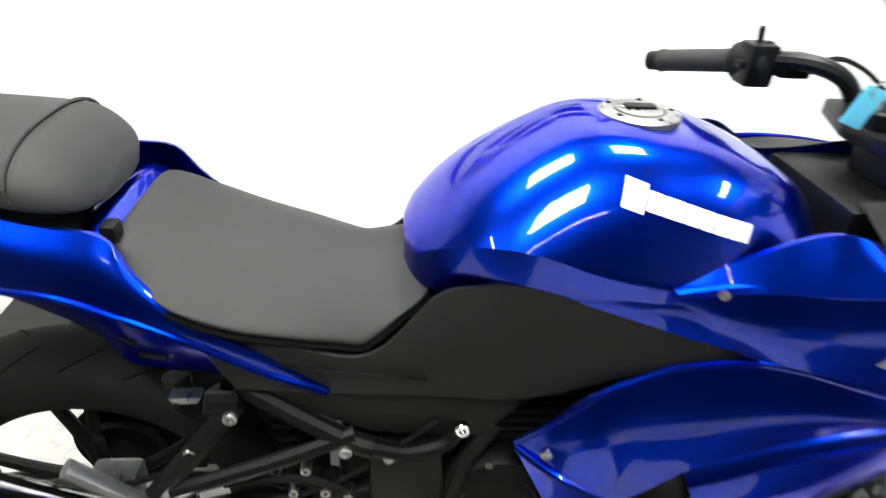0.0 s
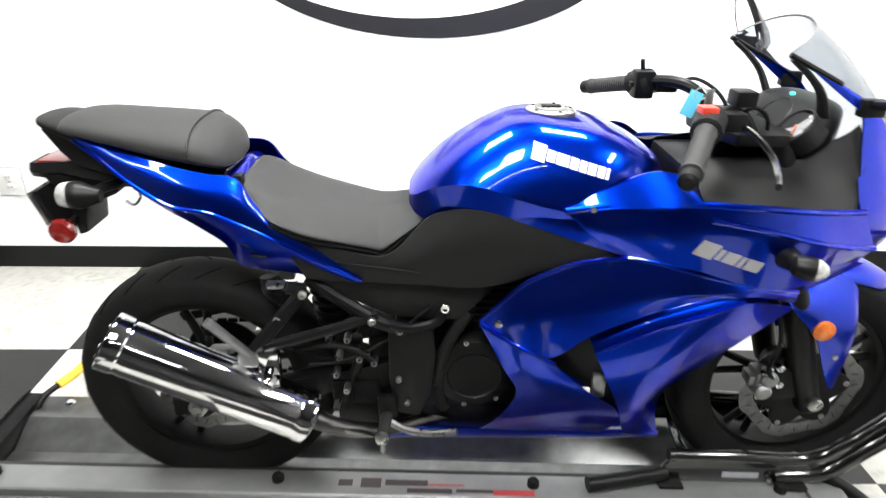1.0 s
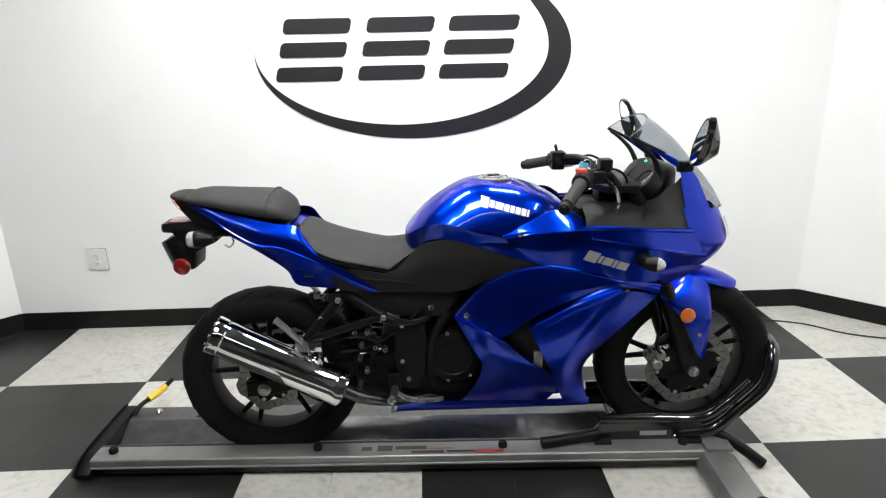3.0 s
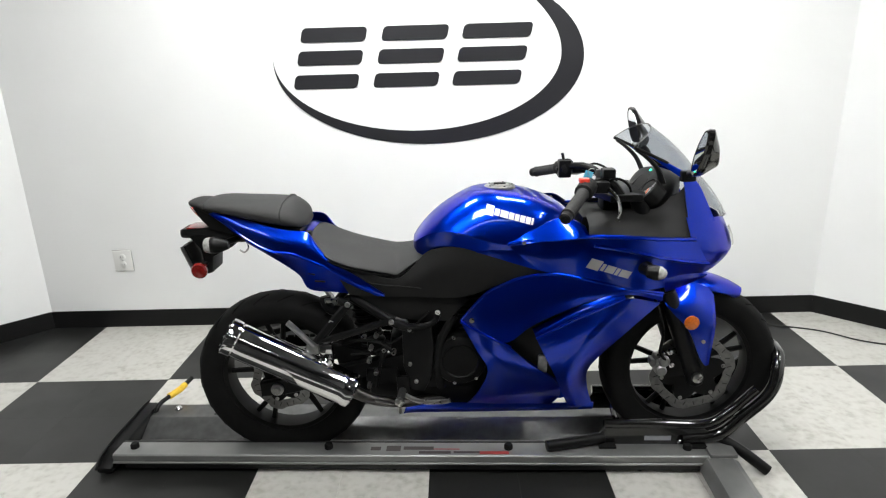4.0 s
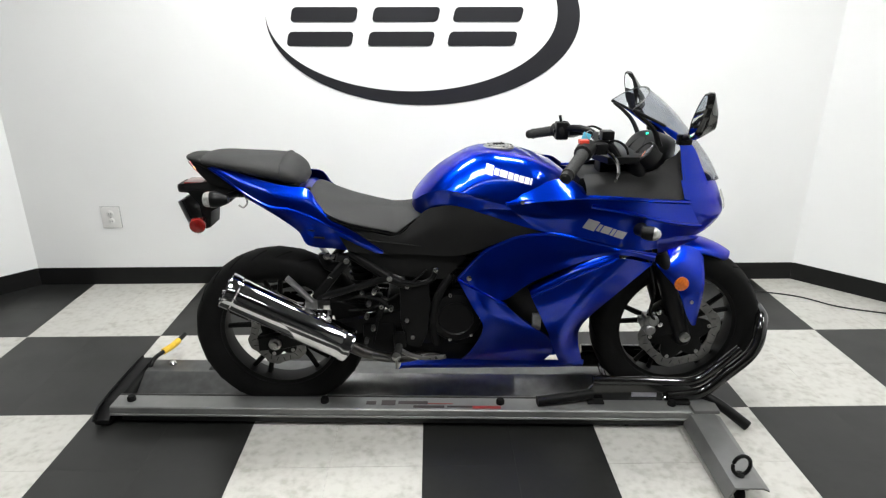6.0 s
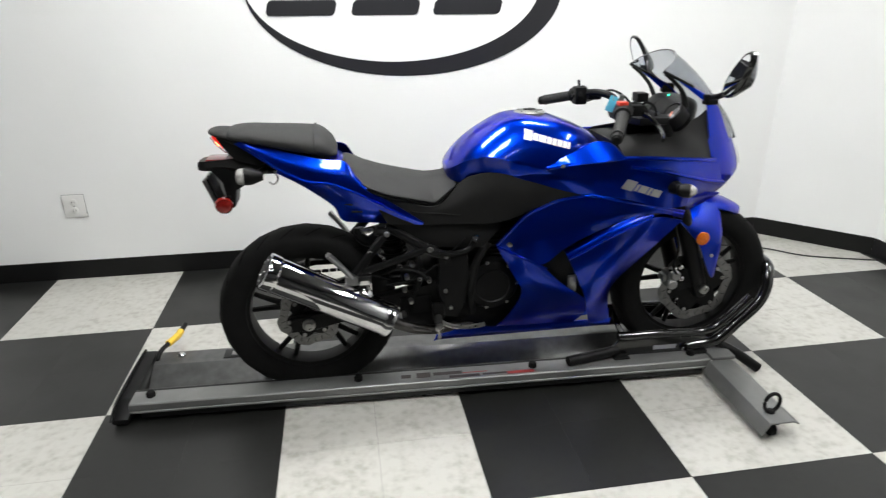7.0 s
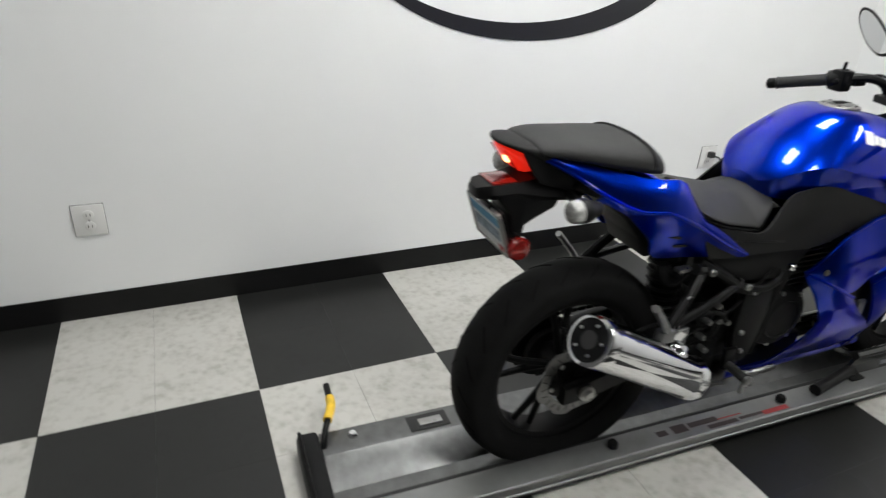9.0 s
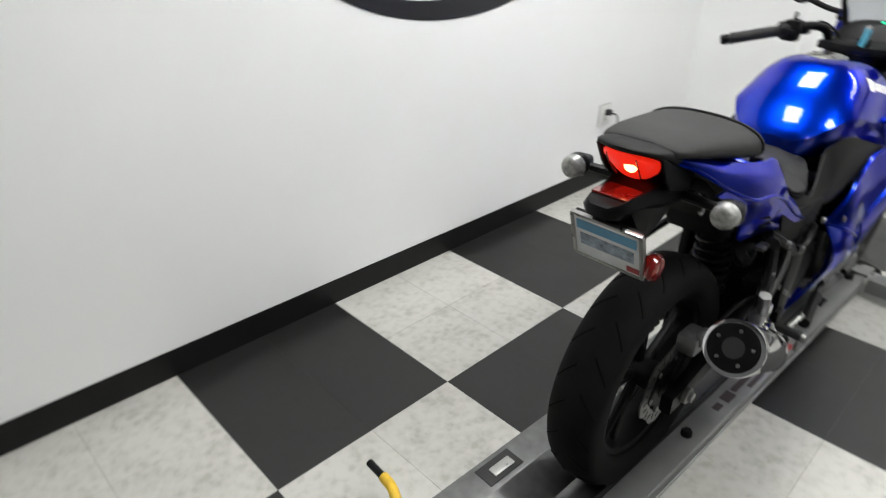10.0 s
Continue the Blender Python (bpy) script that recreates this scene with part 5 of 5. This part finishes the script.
    part("nose_wing", panel([
        [(1.953, 0.2150, 0.7539), (1.953, 0.2129, 0.7162), (1.968, 0.1906, 0.6760)],
        [(2.043, 0.1706, 0.7296), (2.044, 0.1667, 0.7074), (2.039, 0.1567, 0.6847)],
        [(2.112, 0.1340, 0.7120), (2.112, 0.1340, 0.7080), (2.108, 0.1300, 0.7020)]], s, 5, 4), BLUE, bike)
    part("duct_mount", box(1.585, 1.615, min(s * 0.166, s * 0.18), max(s * 0.166, s * 0.18), 0.40, 0.46, 0.005), ALU, bike)
    part("fairing_bolt", lathe([(0.008, 0), (0.008, s * 0.005), (0.004, s * 0.006)], (1.375, s * 0.1850, 0.5908), "y", 12), STEEL, bike)
    fs = part("front_signal", spool([(0.011, 0.0), (0.018, 0.15), (0.022, 0.6), (0.0215, 1.0)], (1.878, s * 0.2675, 0.7722), (1.913, s * 0.2825, 0.7710), 20), SATIN, bike, "black front turn signal with a clear lens")
    part("lens", spool([(0.0215, 0.0), (0.020, 0.3), (0.013, 0.8), (0.005, 1.0)], (1.912, s * 0.2821, 0.7710), (1.933, s * 0.2911, 0.7699), 20), CLEAR_LENS, fs)
    part("signal_stem", spool([(0.024, 0), (0.016, 1)], (1.886, s * 0.2283, 0.7718), (1.894, s * 0.2681, 0.7711), 16), SATIN, fs)
part("belly_pan", slab([(1.15, 0.222), (1.60, 0.220), (1.60, 0.232), (1.15, 0.234)], -0.100, 0.100, 0.003), BLUE, bike)
part("radiator", box(1.70, 1.735, -0.13, 0.13, 0.40, 0.66, 0.006), DARK_METAL, bike)

# nose cowl: level arcs from each side round the front
def arc_level(xs, ws, zs, xc, zc, u0=0.0, n=10):
    """Half an oval from one side round the front to the other; u0 turns its ends inwards, for a more pointed nose."""
    pts = []
    for k in range(-n, n + 1):
        u = u0 + (math.pi / 2 - u0) * (1 - abs(k) / n)
        f = (math.sin(u) - math.sin(u0)) / (1 - math.sin(u0))
        pts.append(Vector((xs + (xc - xs) * f, ws * math.cos(u) / math.cos(u0) * (1 if k > 0 else -1), zs + (zc - zs) * f)))
    return pts


LEVELS = [(2.018, 0.168, 0.905, 2.182, 0.884), (2.034, 0.177, 0.850, 2.204, 0.842), (2.047, 0.177, 0.828, 2.222, 0.800), (2.060, 0.169, 0.780, 2.224, 0.765),
          (2.068, 0.150, 0.722, 2.190, 0.725), (2.068, 0.128, 0.690, 2.135, 0.700)]
lv = list(zip(*[smooth_curve([(a, b, c) for a, b, c, d, e in LEVELS], 4), smooth_curve([(d, 0, e) for a, b, c, d, e in LEVELS], 4)]))
cowl = part("nose_cowl", skin([arc_level(p.x, p.y, p.z, q.x, q.z, 0.15 + 0.35 * min(1, k / 8)) for k, (p, q) in enumerate(lv)], False), BLUE, bike, "glossy blue nose cowl")
for s in (-1, 1):
    part("screen_surround", panel([
        [(2.028, 0.1695, 0.885), (2.078, 0.153, 0.884), (2.122, 0.128, 0.882)],
        [(2.016, 0.156, 0.960), (2.052, 0.146, 0.955), (2.090, 0.128, 0.945)],
        [(2.008, 0.146, 1.010), (2.035, 0.139, 1.008), (2.060, 0.130, 0.998)],
        [(1.975, 0.136, 1.038), (1.995, 0.134, 1.043), (2.015, 0.128, 1.036)],
        [(1.912, 0.127, 1.082), (1.925, 0.127, 1.080), (1.935, 0.125, 1.078)]], s, 5, 4), BLUE, bike)
    part("screen_stay", tube([(1.872, s * 0.116, 1.102), (1.905, s * 0.117, 1.078), (1.938, s * 0.116, 1.045), (1.958, s * 0.108, 1.005), (1.972, s * 0.098, 0.970)], 0.007, 8, 5, r2=0.013, squash=0.7), PLASTIC, bike, "black stay under the windscreen edge")
    part("screen_edge", tube([(1.864, s * 0.120, 1.110), (1.915, s * 0.125, 1.086), (1.965, s * 0.128, 1.062)], 0.005, 8, 4), SATIN, bike)
    hl = part("headlight", skin([[p + Vector((0.003, s * 0.003, 0.0)) for p in arc_level(a, b, c, d, e, 0.5)[(6 if s < 0 else 12):(9 if s < 0 else 15)]] for a, b, c, d, e in ((2.030, 0.177, 0.862, 2.206, 0.850), (2.044, 0.178, 0.832, 2.222, 0.812), (2.054, 0.174, 0.800, 2.228, 0.786))], False), CLEAR_LENS, bike, "clear slanted headlight lens")
WS = [[(2.110, 0.127, 0.900), (2.192, 0.0, 0.885)], [(2.075, 0.129, 0.965), (2.150, 0.0, 0.950)], [(2.030, 0.130, 1.020), (2.095, 0.0, 1.015)], [(1.965, 0.127, 1.066), (2.035, 0.0, 1.085)], [(1.915, 0.124, 1.090), (1.985, 0.0, 1.130)], [(1.866, 0.119, 1.113), (1.938, 0.0, 1.165)]]
wl = list(zip(smooth_curve([w[0] for w in WS], 4), smooth_curve([w[1] for w in WS], 4)))
rows_o = [arc_level(p.x, p.y, p.z, q.x, q.z) for p, q in wl]
rows_i = [[v + Vector((-0.0022, 0, -0.0022)) for v in r] for r in rows_o]
bm = bmesh.new()
va = [[bm.verts.new(p) for p in r] for r in rows_o]
vb = [[bm.verts.new(p) for p in r] for r in rows_i]
nr, nc = len(va), len(va[0])
for i in range(nr - 1):
    for j in range(nc - 1):
        bm.faces.new((va[i][j], va[i][j + 1], va[i + 1][j + 1], va[i + 1][j]))
        bm.faces.new((vb[i][j], vb[i + 1][j], vb[i + 1][j + 1], vb[i][j + 1]))
edge = [(i, 0) for i in range(nr)] + [(nr - 1, j) for j in range(1, nc)] + [(i, nc - 1) for i in range(nr - 2, -1, -1)] + [(0, j) for j in range(nc - 2, 0, -1)]
for (i, j), (p, q) in zip(edge, edge[1:] + edge[:1]):
    bm.faces.new((va[i][j], va[p][q], vb[p][q], vb[i][j]))
ws = part("windscreen", bm, SCREEN, bike, "clear lightly tinted windscreen", 60)
ws.visible_shadow = False
part("screen_rim", tube(rows_o[-1][::2], 0.0016, 6, 3), DISC_STEEL, ws)

# instruments
dash = part("instrument_panel", body([(1.900, 0.925, 0.085, 0.026, 0.030), (1.918, 0.938, 0.114, 0.042, 0.048), (1.950, 0.962, 0.126, 0.054, 0.062), (1.992, 0.976, 0.110, 0.046, 0.064), (2.03, 0.980, 0.06, 0.03, 0.04)], 28, 3, 3, 3), SATIN, bike, "black instrument cluster with round dials")
DN = Vector((-0.74, 0, 0.67)).normalized()
DQ = Vector((0, 0, 1)).rotation_difference(DN).to_matrix().to_4x4()
for y, r in ((-0.014, 0.046), (-0.098, 0.041)):
    at = Matrix.Translation(Vector((1.925, y, 0.972))) @ DQ
    dial = part("dial", turned(lathe([(r, -0.03), (r, 0.010), (r - 0.004, 0.013), (r - 0.006, 0.008), (r - 0.007, 0.004)], (0, 0, 0), "z", 32), at), PLASTIC, dash)
    part("dial_face", turned(lathe([(r - 0.0065, 0.003), (r - 0.0065, 0.0055)], (0, 0, 0), "z", 32), at), DIAL_FACE, dash)
    part("needle", turned(box(-0.001, 0.001, -0.006, r * 0.7, 0.0062, 0.0075), at @ pose(0, 0, 0, 0, 0, 120)), NEEDLE, dash)
    for k in range(9):
        a = radians(-40 + k * 32)
        part("tick", turned(box(r * 0.68, r * 0.80, -0.001, 0.001, 0.0056, 0.0062), at @ pose(0, 0, 0, 0, 0, math.degrees(a))), DIAL_WHITE, dash)
part("neutral_lamp", turned(lathe([(0.005, 0), (0.004, 0.003)], (0, 0, 0), "z", 10), Matrix.Translation((1.956, 0.0, 1.018)) @ DQ), GREEN_GLOW, dash)

# mirrors: a kite-shaped shell with the glass to the rear
KITE = [(0.000, 0.000), (0.030, -0.006), (0.068, 0.014), (0.108, 0.058), (0.132, 0.100), (0.130, 0.128), (0.098, 0.122), (0.048, 0.082), (0.012, 0.040)]
for s in (-1, 1):
    outline = smooth_curve([(a, b, 0) for a, b in KITE + KITE[:1]], 3)[:-1]
    mid = Vector((0.068, 0.060, 0))
    M = Matrix.Translation((1.998, s * 0.248, 1.056)) @ pose(0, 0, 0, 0, 2, s * 8)
    def layer(x, k, deep=0.0):
        return [M @ Vector((x + deep * (1.15 - 0.95 * (mid.y + (p.y - mid.y) * k) / 0.128), s * (mid.x + (p.x - mid.x) * k), mid.y + (p.y - mid.y) * k)) for p in outline]
    mr = part("mirror", skin([layer(-0.006, 0.93), layer(-0.010, 0.97), layer(-0.004, 1.03), layer(0.008, 1.02), layer(0.010, 0.96, 0.004), layer(0.012, 0.55, 0.034), layer(0.012, 0.48, 0.037), layer(0.012, 0.1, 0.039)]), GLOSS_BLACK, bike, "black kite-shaped rear-view mirror", 22)
    part("mirror_glass", skin([layer(-0.0085, 0.90), layer(-0.0062, 0.90)]), MIRROR, mr)
    part("mirror_stem", tube([(2.022, s * 0.140, 1.030), (2.016, s * 0.190, 1.040), (2.010, s * 0.262, 1.066)], 0.009, 10, 4), SATIN, mr)
    part("mirror_foot", box(2.000, 2.045, min(s * 0.130, s * 0.152), max(s * 0.130, s * 0.152), 1.008, 1.040, 0.005), SATIN, mr)

# ---- steering ----
AX = Vector((-0.235, 0, 0.640)).normalized()
for s in (-1, 1):
    y = s * 0.098
    foot = Vector((FW.x - 0.005, y, FW.z))
    part("fork_leg", joined(spool([(0.020, 0.0), (0.029, 0.04), (0.030, 0.75), (0.027, 0.95), (0.024, 1.0)], foot + AX * -0.03, foot + AX * 0.33, 20), spool([(0.020, 0), (0.020, 1)], foot + AX * 0.32, foot + AX * 0.655, 16)), SATIN, bike, "black fork leg")
    part("fork_cap", spool([(0.022, 0), (0.022, 0.6), (0.014, 1.0)], foot + AX * 0.650, foot + AX * 0.668, 16), STEEL, bike)
    end, inner_p = Vector((1.634, s * 0.338, 0.961)), Vector((1.708, s * 0.200, 0.999))
    hb = part("handlebar", tube([end, inner_p, (1.762, s * 0.145, 1.012), (1.806, s * 0.116, 1.000), (1.840, s * 0.108, 0.960)], 0.013, 10, 5), SATIN, bike, "black clip-on handlebar")
    part("riser", spool([(0.026, 0), (0.029, 0.5), (0.026, 1.0)], foot + AX * 0.600, foot + AX * 0.664, 18), SATIN, hb)
    d = (inner_p - end)
    prof = []
    for k in range(17):
        prof += [(0.0165, 0.06 + k * 0.045), (0.0178, 0.075 + k * 0.045), (0.0178, 0.09 + k * 0.045), (0.0165, 0.1 + k * 0.045)]
    part("grip", spool([(0.012, 0.0), (0.019, 0.02), (0.019, 0.05)] + prof + [(0.021, 0.90), (0.021, 0.95)], end, inner_p, 18), GRIP, hb, "black ribbed rubber grip")
    part("bar_end", spool([(0.010, 0), (0.016, 0.2), (0.016, 0.9), (0.012, 1.0)], end - d.normalized() * 0.026, end, 16), SATIN, hb)
    sw = part("switch_housing", spool([(0.018, 0), (0.027, 0.08), (0.028, 0.9), (0.018, 1.0)], inner_p - d.normalized() * 0.022, inner_p + d.normalized() * 0.04, 12), PLASTIC, hb)
    part("lever_perch", box(1.735, 1.785, min(s * 0.150, s * 0.185), max(s * 0.150, s * 0.185), 0.985, 1.020, 0.008), SATIN, hb)
    part("lever", tube([(1.770, s * 0.160, 1.000), (1.788, s * 0.205, 0.990), (1.794, s * 0.255, 0.975), (1.784, s * 0.310, 0.958), (1.764, s * 0.356, 0.950)], 0.0050, 8, 5, squash=1.3), GLOSS_BLACK, hb, "black brake lever" if s < 0 else "black clutch lever")
    part("cable", tube([(1.775, s * 0.155, 1.005), (1.815, s * 0.135, 1.020), (1.865, s * 0.10, 0.985), (1.89, s * 0.05, 0.90)], 0.004, 6, 5), RUBBER, hb)
    if s < 0:
        part("stop_switch", box(1.692, 1.720, -0.205, -0.178, 1.022, 1.034, 0.002), SWITCH_RED, hb, "red engine stop switch")
        rs = part("brake_reservoir", box(1.768, 1.806, -0.160, -0.118, 1.024, 1.052, 0.005), SATIN, hb, "square black brake fluid reservoir")
    else:
        part("signal_switch", box(1.690, 1.735, 0.160, 0.205, 0.968, 1.030, 0.008), SATIN, hb)
        part("signal_button", box(1.684, 1.692, 0.172, 0.190, 0.992, 1.004, 0.002), PLASTIC, hb)
        part("choke_lever", tube([(1.712, 0.185, 1.020), (1.704, 0.178, 1.052)], 0.005, 8, 2), SATIN, hb)
part("triple_clamp", slab([(1.80, -0.128), (1.90, -0.128), (1.93, -0.04), (1.93, 0.04), (1.90, 0.128), (1.80, 0.128), (1.765, 0.03), (1.765, -0.03)], 0.945, 0.968, 0.005, "xy"), SATIN, bike)
part("ignition", lathe([(0.018, 0.0), (0.018, 0.022), (0.014, 0.025)], (1.790, 0, 0.966), "z", 18), DARK_METAL, bike)
key = part("key_tag", turned(slab([(-0.013, 0), (0.013, 0), (0.013, -0.052), (-0.013, -0.052)], -0.001, 0.001, 0.0006), Matrix.Translation((1.760, -0.012, 1.022)) @ pose(0, 0, 0, 0, 18, -20)), TAG_CYAN, bike, "light blue key tag")
part("key_ring", tube([(1.766 + 0.012 * math.cos(a * math.pi / 5), -0.012, 1.018 + 0.012 * math.sin(a * math.pi / 5)) for a in range(11)], 0.0014, 6, 2), STEEL, key)
part("key", box(1.782, 1.798, -0.002, 0.002, 0.990, 1.025, 0.001), STEEL, key)
part("steering_stem", box(1.80, 1.90, -0.04, 0.04, 0.74, 0.945, 0.01), SATIN, bike)
part("air_duct", box(1.72, 1.93, -0.10, 0.10, 0.76, 0.90, 0.02), SATIN, bike)
part("axle_cap", lathe([(0.017, 0), (0.017, -0.012), (0.010, -0.016)], (FW.x - 0.008, -0.128, FW.z + 0.012), "y", 18), STEEL, bike)
cal = part("front_caliper", joined(box(1.984, 2.020, -0.108, -0.055, 0.350, 0.412, 0.012), lathe([(0.019, 0), (0.019, -0.012), (0.014, -0.017), (0.006, -0.017)], (2.002, -0.106, 0.366), "y", 18), lathe([(0.019, 0), (0.019, -0.012), (0.014, -0.017), (0.006, -0.017)], (2.010, -0.106, 0.400), "y", 18), box(1.972, 1.988, -0.100, -0.060, 0.372, 0.398, 0.005)), ALU, bike, "silver two-piston front brake caliper")
for x, z, r in ((2.026, 0.433, 0.009), (2.034, 0.387, 0.009), (2.004, 0.428, 0.007), (1.992, 0.420, 0.006)):
    part("caliper_bolt", lathe([(r, 0), (r, -0.010), (r * 0.6, -0.012)], (x, -0.108, z), "y", 12), CHROME, cal)
part("bleed_nipple", tube([(1.998, -0.10, 0.410), (1.994, -0.106, 0.432)], 0.004, 8, 2), STEEL, cal)
part("caliper_mount", slab([(2.02, 0.43), (2.085, 0.41), (2.095, 0.345), (2.02, 0.335)], -0.108, -0.095, 0.004), DARK_METAL, bike)
part("brake_hose", tube([(2.03, -0.11, 0.39), (1.99, -0.13, 0.44), (1.99, -0.14, 0.52), (1.97, -0.13, 0.60), (1.93, -0.12, 0.70)], 0.005, 8, 6), RUBBER, bike)

# front fender: an arched shell with a guard down each fork leg
rings = []
for k in range(17):
    a = radians(60 + (128 - 60) * k / 16)
    f = math.sin(math.pi * k / 16) ** 0.5
    w = 0.030 + 0.046 * min(1, k / 4) ** 0.7
    r = 0.322 + 0.012 * math.sin(math.pi * k / 16)
    ring = []
    for j in range(13):
        t = math.pi * j / 12
        ring.append((math.cos(t), math.sin(t)))
    pts = [FW + Vector(((r - 0.035 * (1 - sn)) * math.cos(a), w * cs, (r - 0.035 * (1 - sn)) * math.sin(a))) for cs, sn in ring]
    pts += [FW + Vector(((r - 0.006 - 0.033 * (1 - sn)) * math.cos(a), (w - 0.004) * cs, (r - 0.006 - 0.033 * (1 - sn)) * math.sin(a))) for cs, sn in ring[::-1]]
    rings.append(pts)
ff = part("front_fender", skin(rings), BLUE, bike, "glossy blue front fender", 50)
for s in (-1, 1):
    part("fork_guard", panel([
        [(1.998, 0.078, 0.640), (1.995, 0.118, 0.610), (2.020, 0.129, 0.578)],
        [(2.045, 0.074, 0.658), (2.050, 0.127, 0.590), (2.072, 0.135, 0.520)],
        [(2.100, 0.074, 0.660), (2.102, 0.129, 0.570), (2.108, 0.136, 0.440)],
        [(2.142, 0.078, 0.645), (2.146, 0.125, 0.550), (2.134, 0.134, 0.395)],
        [(2.162, 0.084, 0.622), (2.164, 0.118, 0.530), (2.150, 0.128, 0.392)]], s, 5, 5), BLUE, ff)
    part("side_reflector", lathe([(0.024, 0), (0.024, s * 0.006), (0.018, s * 0.009), (0.006, s * 0.010)], (2.080, s * 0.131, 0.546), "y", 24), AMBER, ff, "round amber reflector")
    part("guard_bolt", lathe([(0.006, 0), (0.006, s * 0.005)], (2.122, s * 0.1345, 0.480), "y", 10), STEEL, ff)
part("fork_brace", tube([(2.06, -0.10, 0.53), (2.075, -0.06, 0.62), (2.075, 0.06, 0.62), (2.06, 0.10, 0.53)], 0.012, 8, 4), SATIN, bike)

# white maker's mark on the tank side as one row of plain slanted bars
TW = [(1.424, 0.024), (1.4505, 0.015), (1.4680, 0.023), (1.4935, 0.015), (1.5110, 0.013), (1.5265, 0.015), (1.5440, 0.014), (1.5605, 0.006)]


def on_surface(ob, x, z, side=-1, lift=0.0012):
    """The place on a part's outer side at x, z (given in the bike's own coordinates)."""
    o = ORIGIN[ob.name]
    hit, p, nrm, _ = ob.ray_cast(Vector((x, side * 0.6, z)) - o, Vector((0, -side, 0)))
    return p + o + nrm * lift if hit else None


def decal(name, ob, x, z, wd, ht, slope, material, side=-1, lean=0.25):
    """A thin plain bar laid on a part's curved side."""
    bm = bmesh.new()
    nx, nz = 5, 4
    grid = []
    for i in range(nx):
        row = []
        for j in range(nz):
            f, g = i / (nx - 1), j / (nz - 1)
            px, pz = x + wd * f + lean * ht * (g - 0.5), z + slope * wd * f + ht * (g - 0.5)
            p = on_surface(ob, px, pz, side)
            if p is None:
                bm.free()
                return
            row.append(bm.verts.new(p))
        grid.append(row)
    for i in range(nx - 1):
        for j in range(nz - 1):
            bm.faces.new((grid[i][j], grid[i + 1][j], grid[i + 1][j + 1], grid[i][j + 1]))
    part(name, bm, material, ob)


bpy.context.view_layer.update()
for side in (-1, 1):
    for k, (x, wd) in enumerate(TW):
        decal("mark", tank, x, 0.934 - 0.27 * (x - 1.424), wd, 0.028 if k == 0 else 0.019, -0.27, WHITE_DECAL, side)
for side, uf in UPPER:
    for k, (x, wd) in enumerate(((1.722, 0.034), (1.7585, 0.010), (1.7715, 0.026), (1.800, 0.010), (1.8125, 0.030))):
        decal("mark", uf, x, 0.789 - 0.33 * (x - 1.722), wd, 0.030 if k == 0 else 0.021, -0.30, SILVER_DECAL, side, 0.55)

# ---- the floor: square vinyl tiles, two by two of a colour; unseen southern rows all black ----
solo("floor", slab(PLAN, -0.06, -0.0032, 0, "xy"), GROUT, "checkered black and white vinyl tile floor, made all black out of view", "floor", "structure", at=(1.2, -2.0, -0.06))
floor_ob = bpy.data.objects["floor"]


def tile_mesh(name, material, gap):
    bm = box(-S / 2 + gap, S / 2 - gap, -S / 2 + gap, S / 2 - gap, -0.0032, 0.0, gap, 1)
    me = bpy.data.meshes.new(name)
    bm.to_mesh(me)
    bm.free()
    me.materials.append(material)
    return me


TILES = (tile_mesh("tile_black", TILE_BLACK, 0.0001), tile_mesh("tile_white", TILE_WHITE, 0.0004))
rest = [bmesh.new(), bmesh.new()]
LO_X, HI_X = X_L - CH, X_R + CH
for i in range(-5, 13):
    for j in range(-24, 2):
        cx, cy = (i + 0.5) * S, (j + 0.5) * S
        if cx + S / 2 <= LO_X or cx - S / 2 >= HI_X or cy - S / 2 >= BACK or cy + S / 2 <= ROOM_Y0:
            continue
        if cx - S / 2 - (X_L - CH) + (BACK - CH) < cy - S / 2 - S or (HI_X - cx - S / 2) + (BACK - CH) < cy - S / 2 - S:
            continue
        # rows out of view are made black to darken the bike's reflections
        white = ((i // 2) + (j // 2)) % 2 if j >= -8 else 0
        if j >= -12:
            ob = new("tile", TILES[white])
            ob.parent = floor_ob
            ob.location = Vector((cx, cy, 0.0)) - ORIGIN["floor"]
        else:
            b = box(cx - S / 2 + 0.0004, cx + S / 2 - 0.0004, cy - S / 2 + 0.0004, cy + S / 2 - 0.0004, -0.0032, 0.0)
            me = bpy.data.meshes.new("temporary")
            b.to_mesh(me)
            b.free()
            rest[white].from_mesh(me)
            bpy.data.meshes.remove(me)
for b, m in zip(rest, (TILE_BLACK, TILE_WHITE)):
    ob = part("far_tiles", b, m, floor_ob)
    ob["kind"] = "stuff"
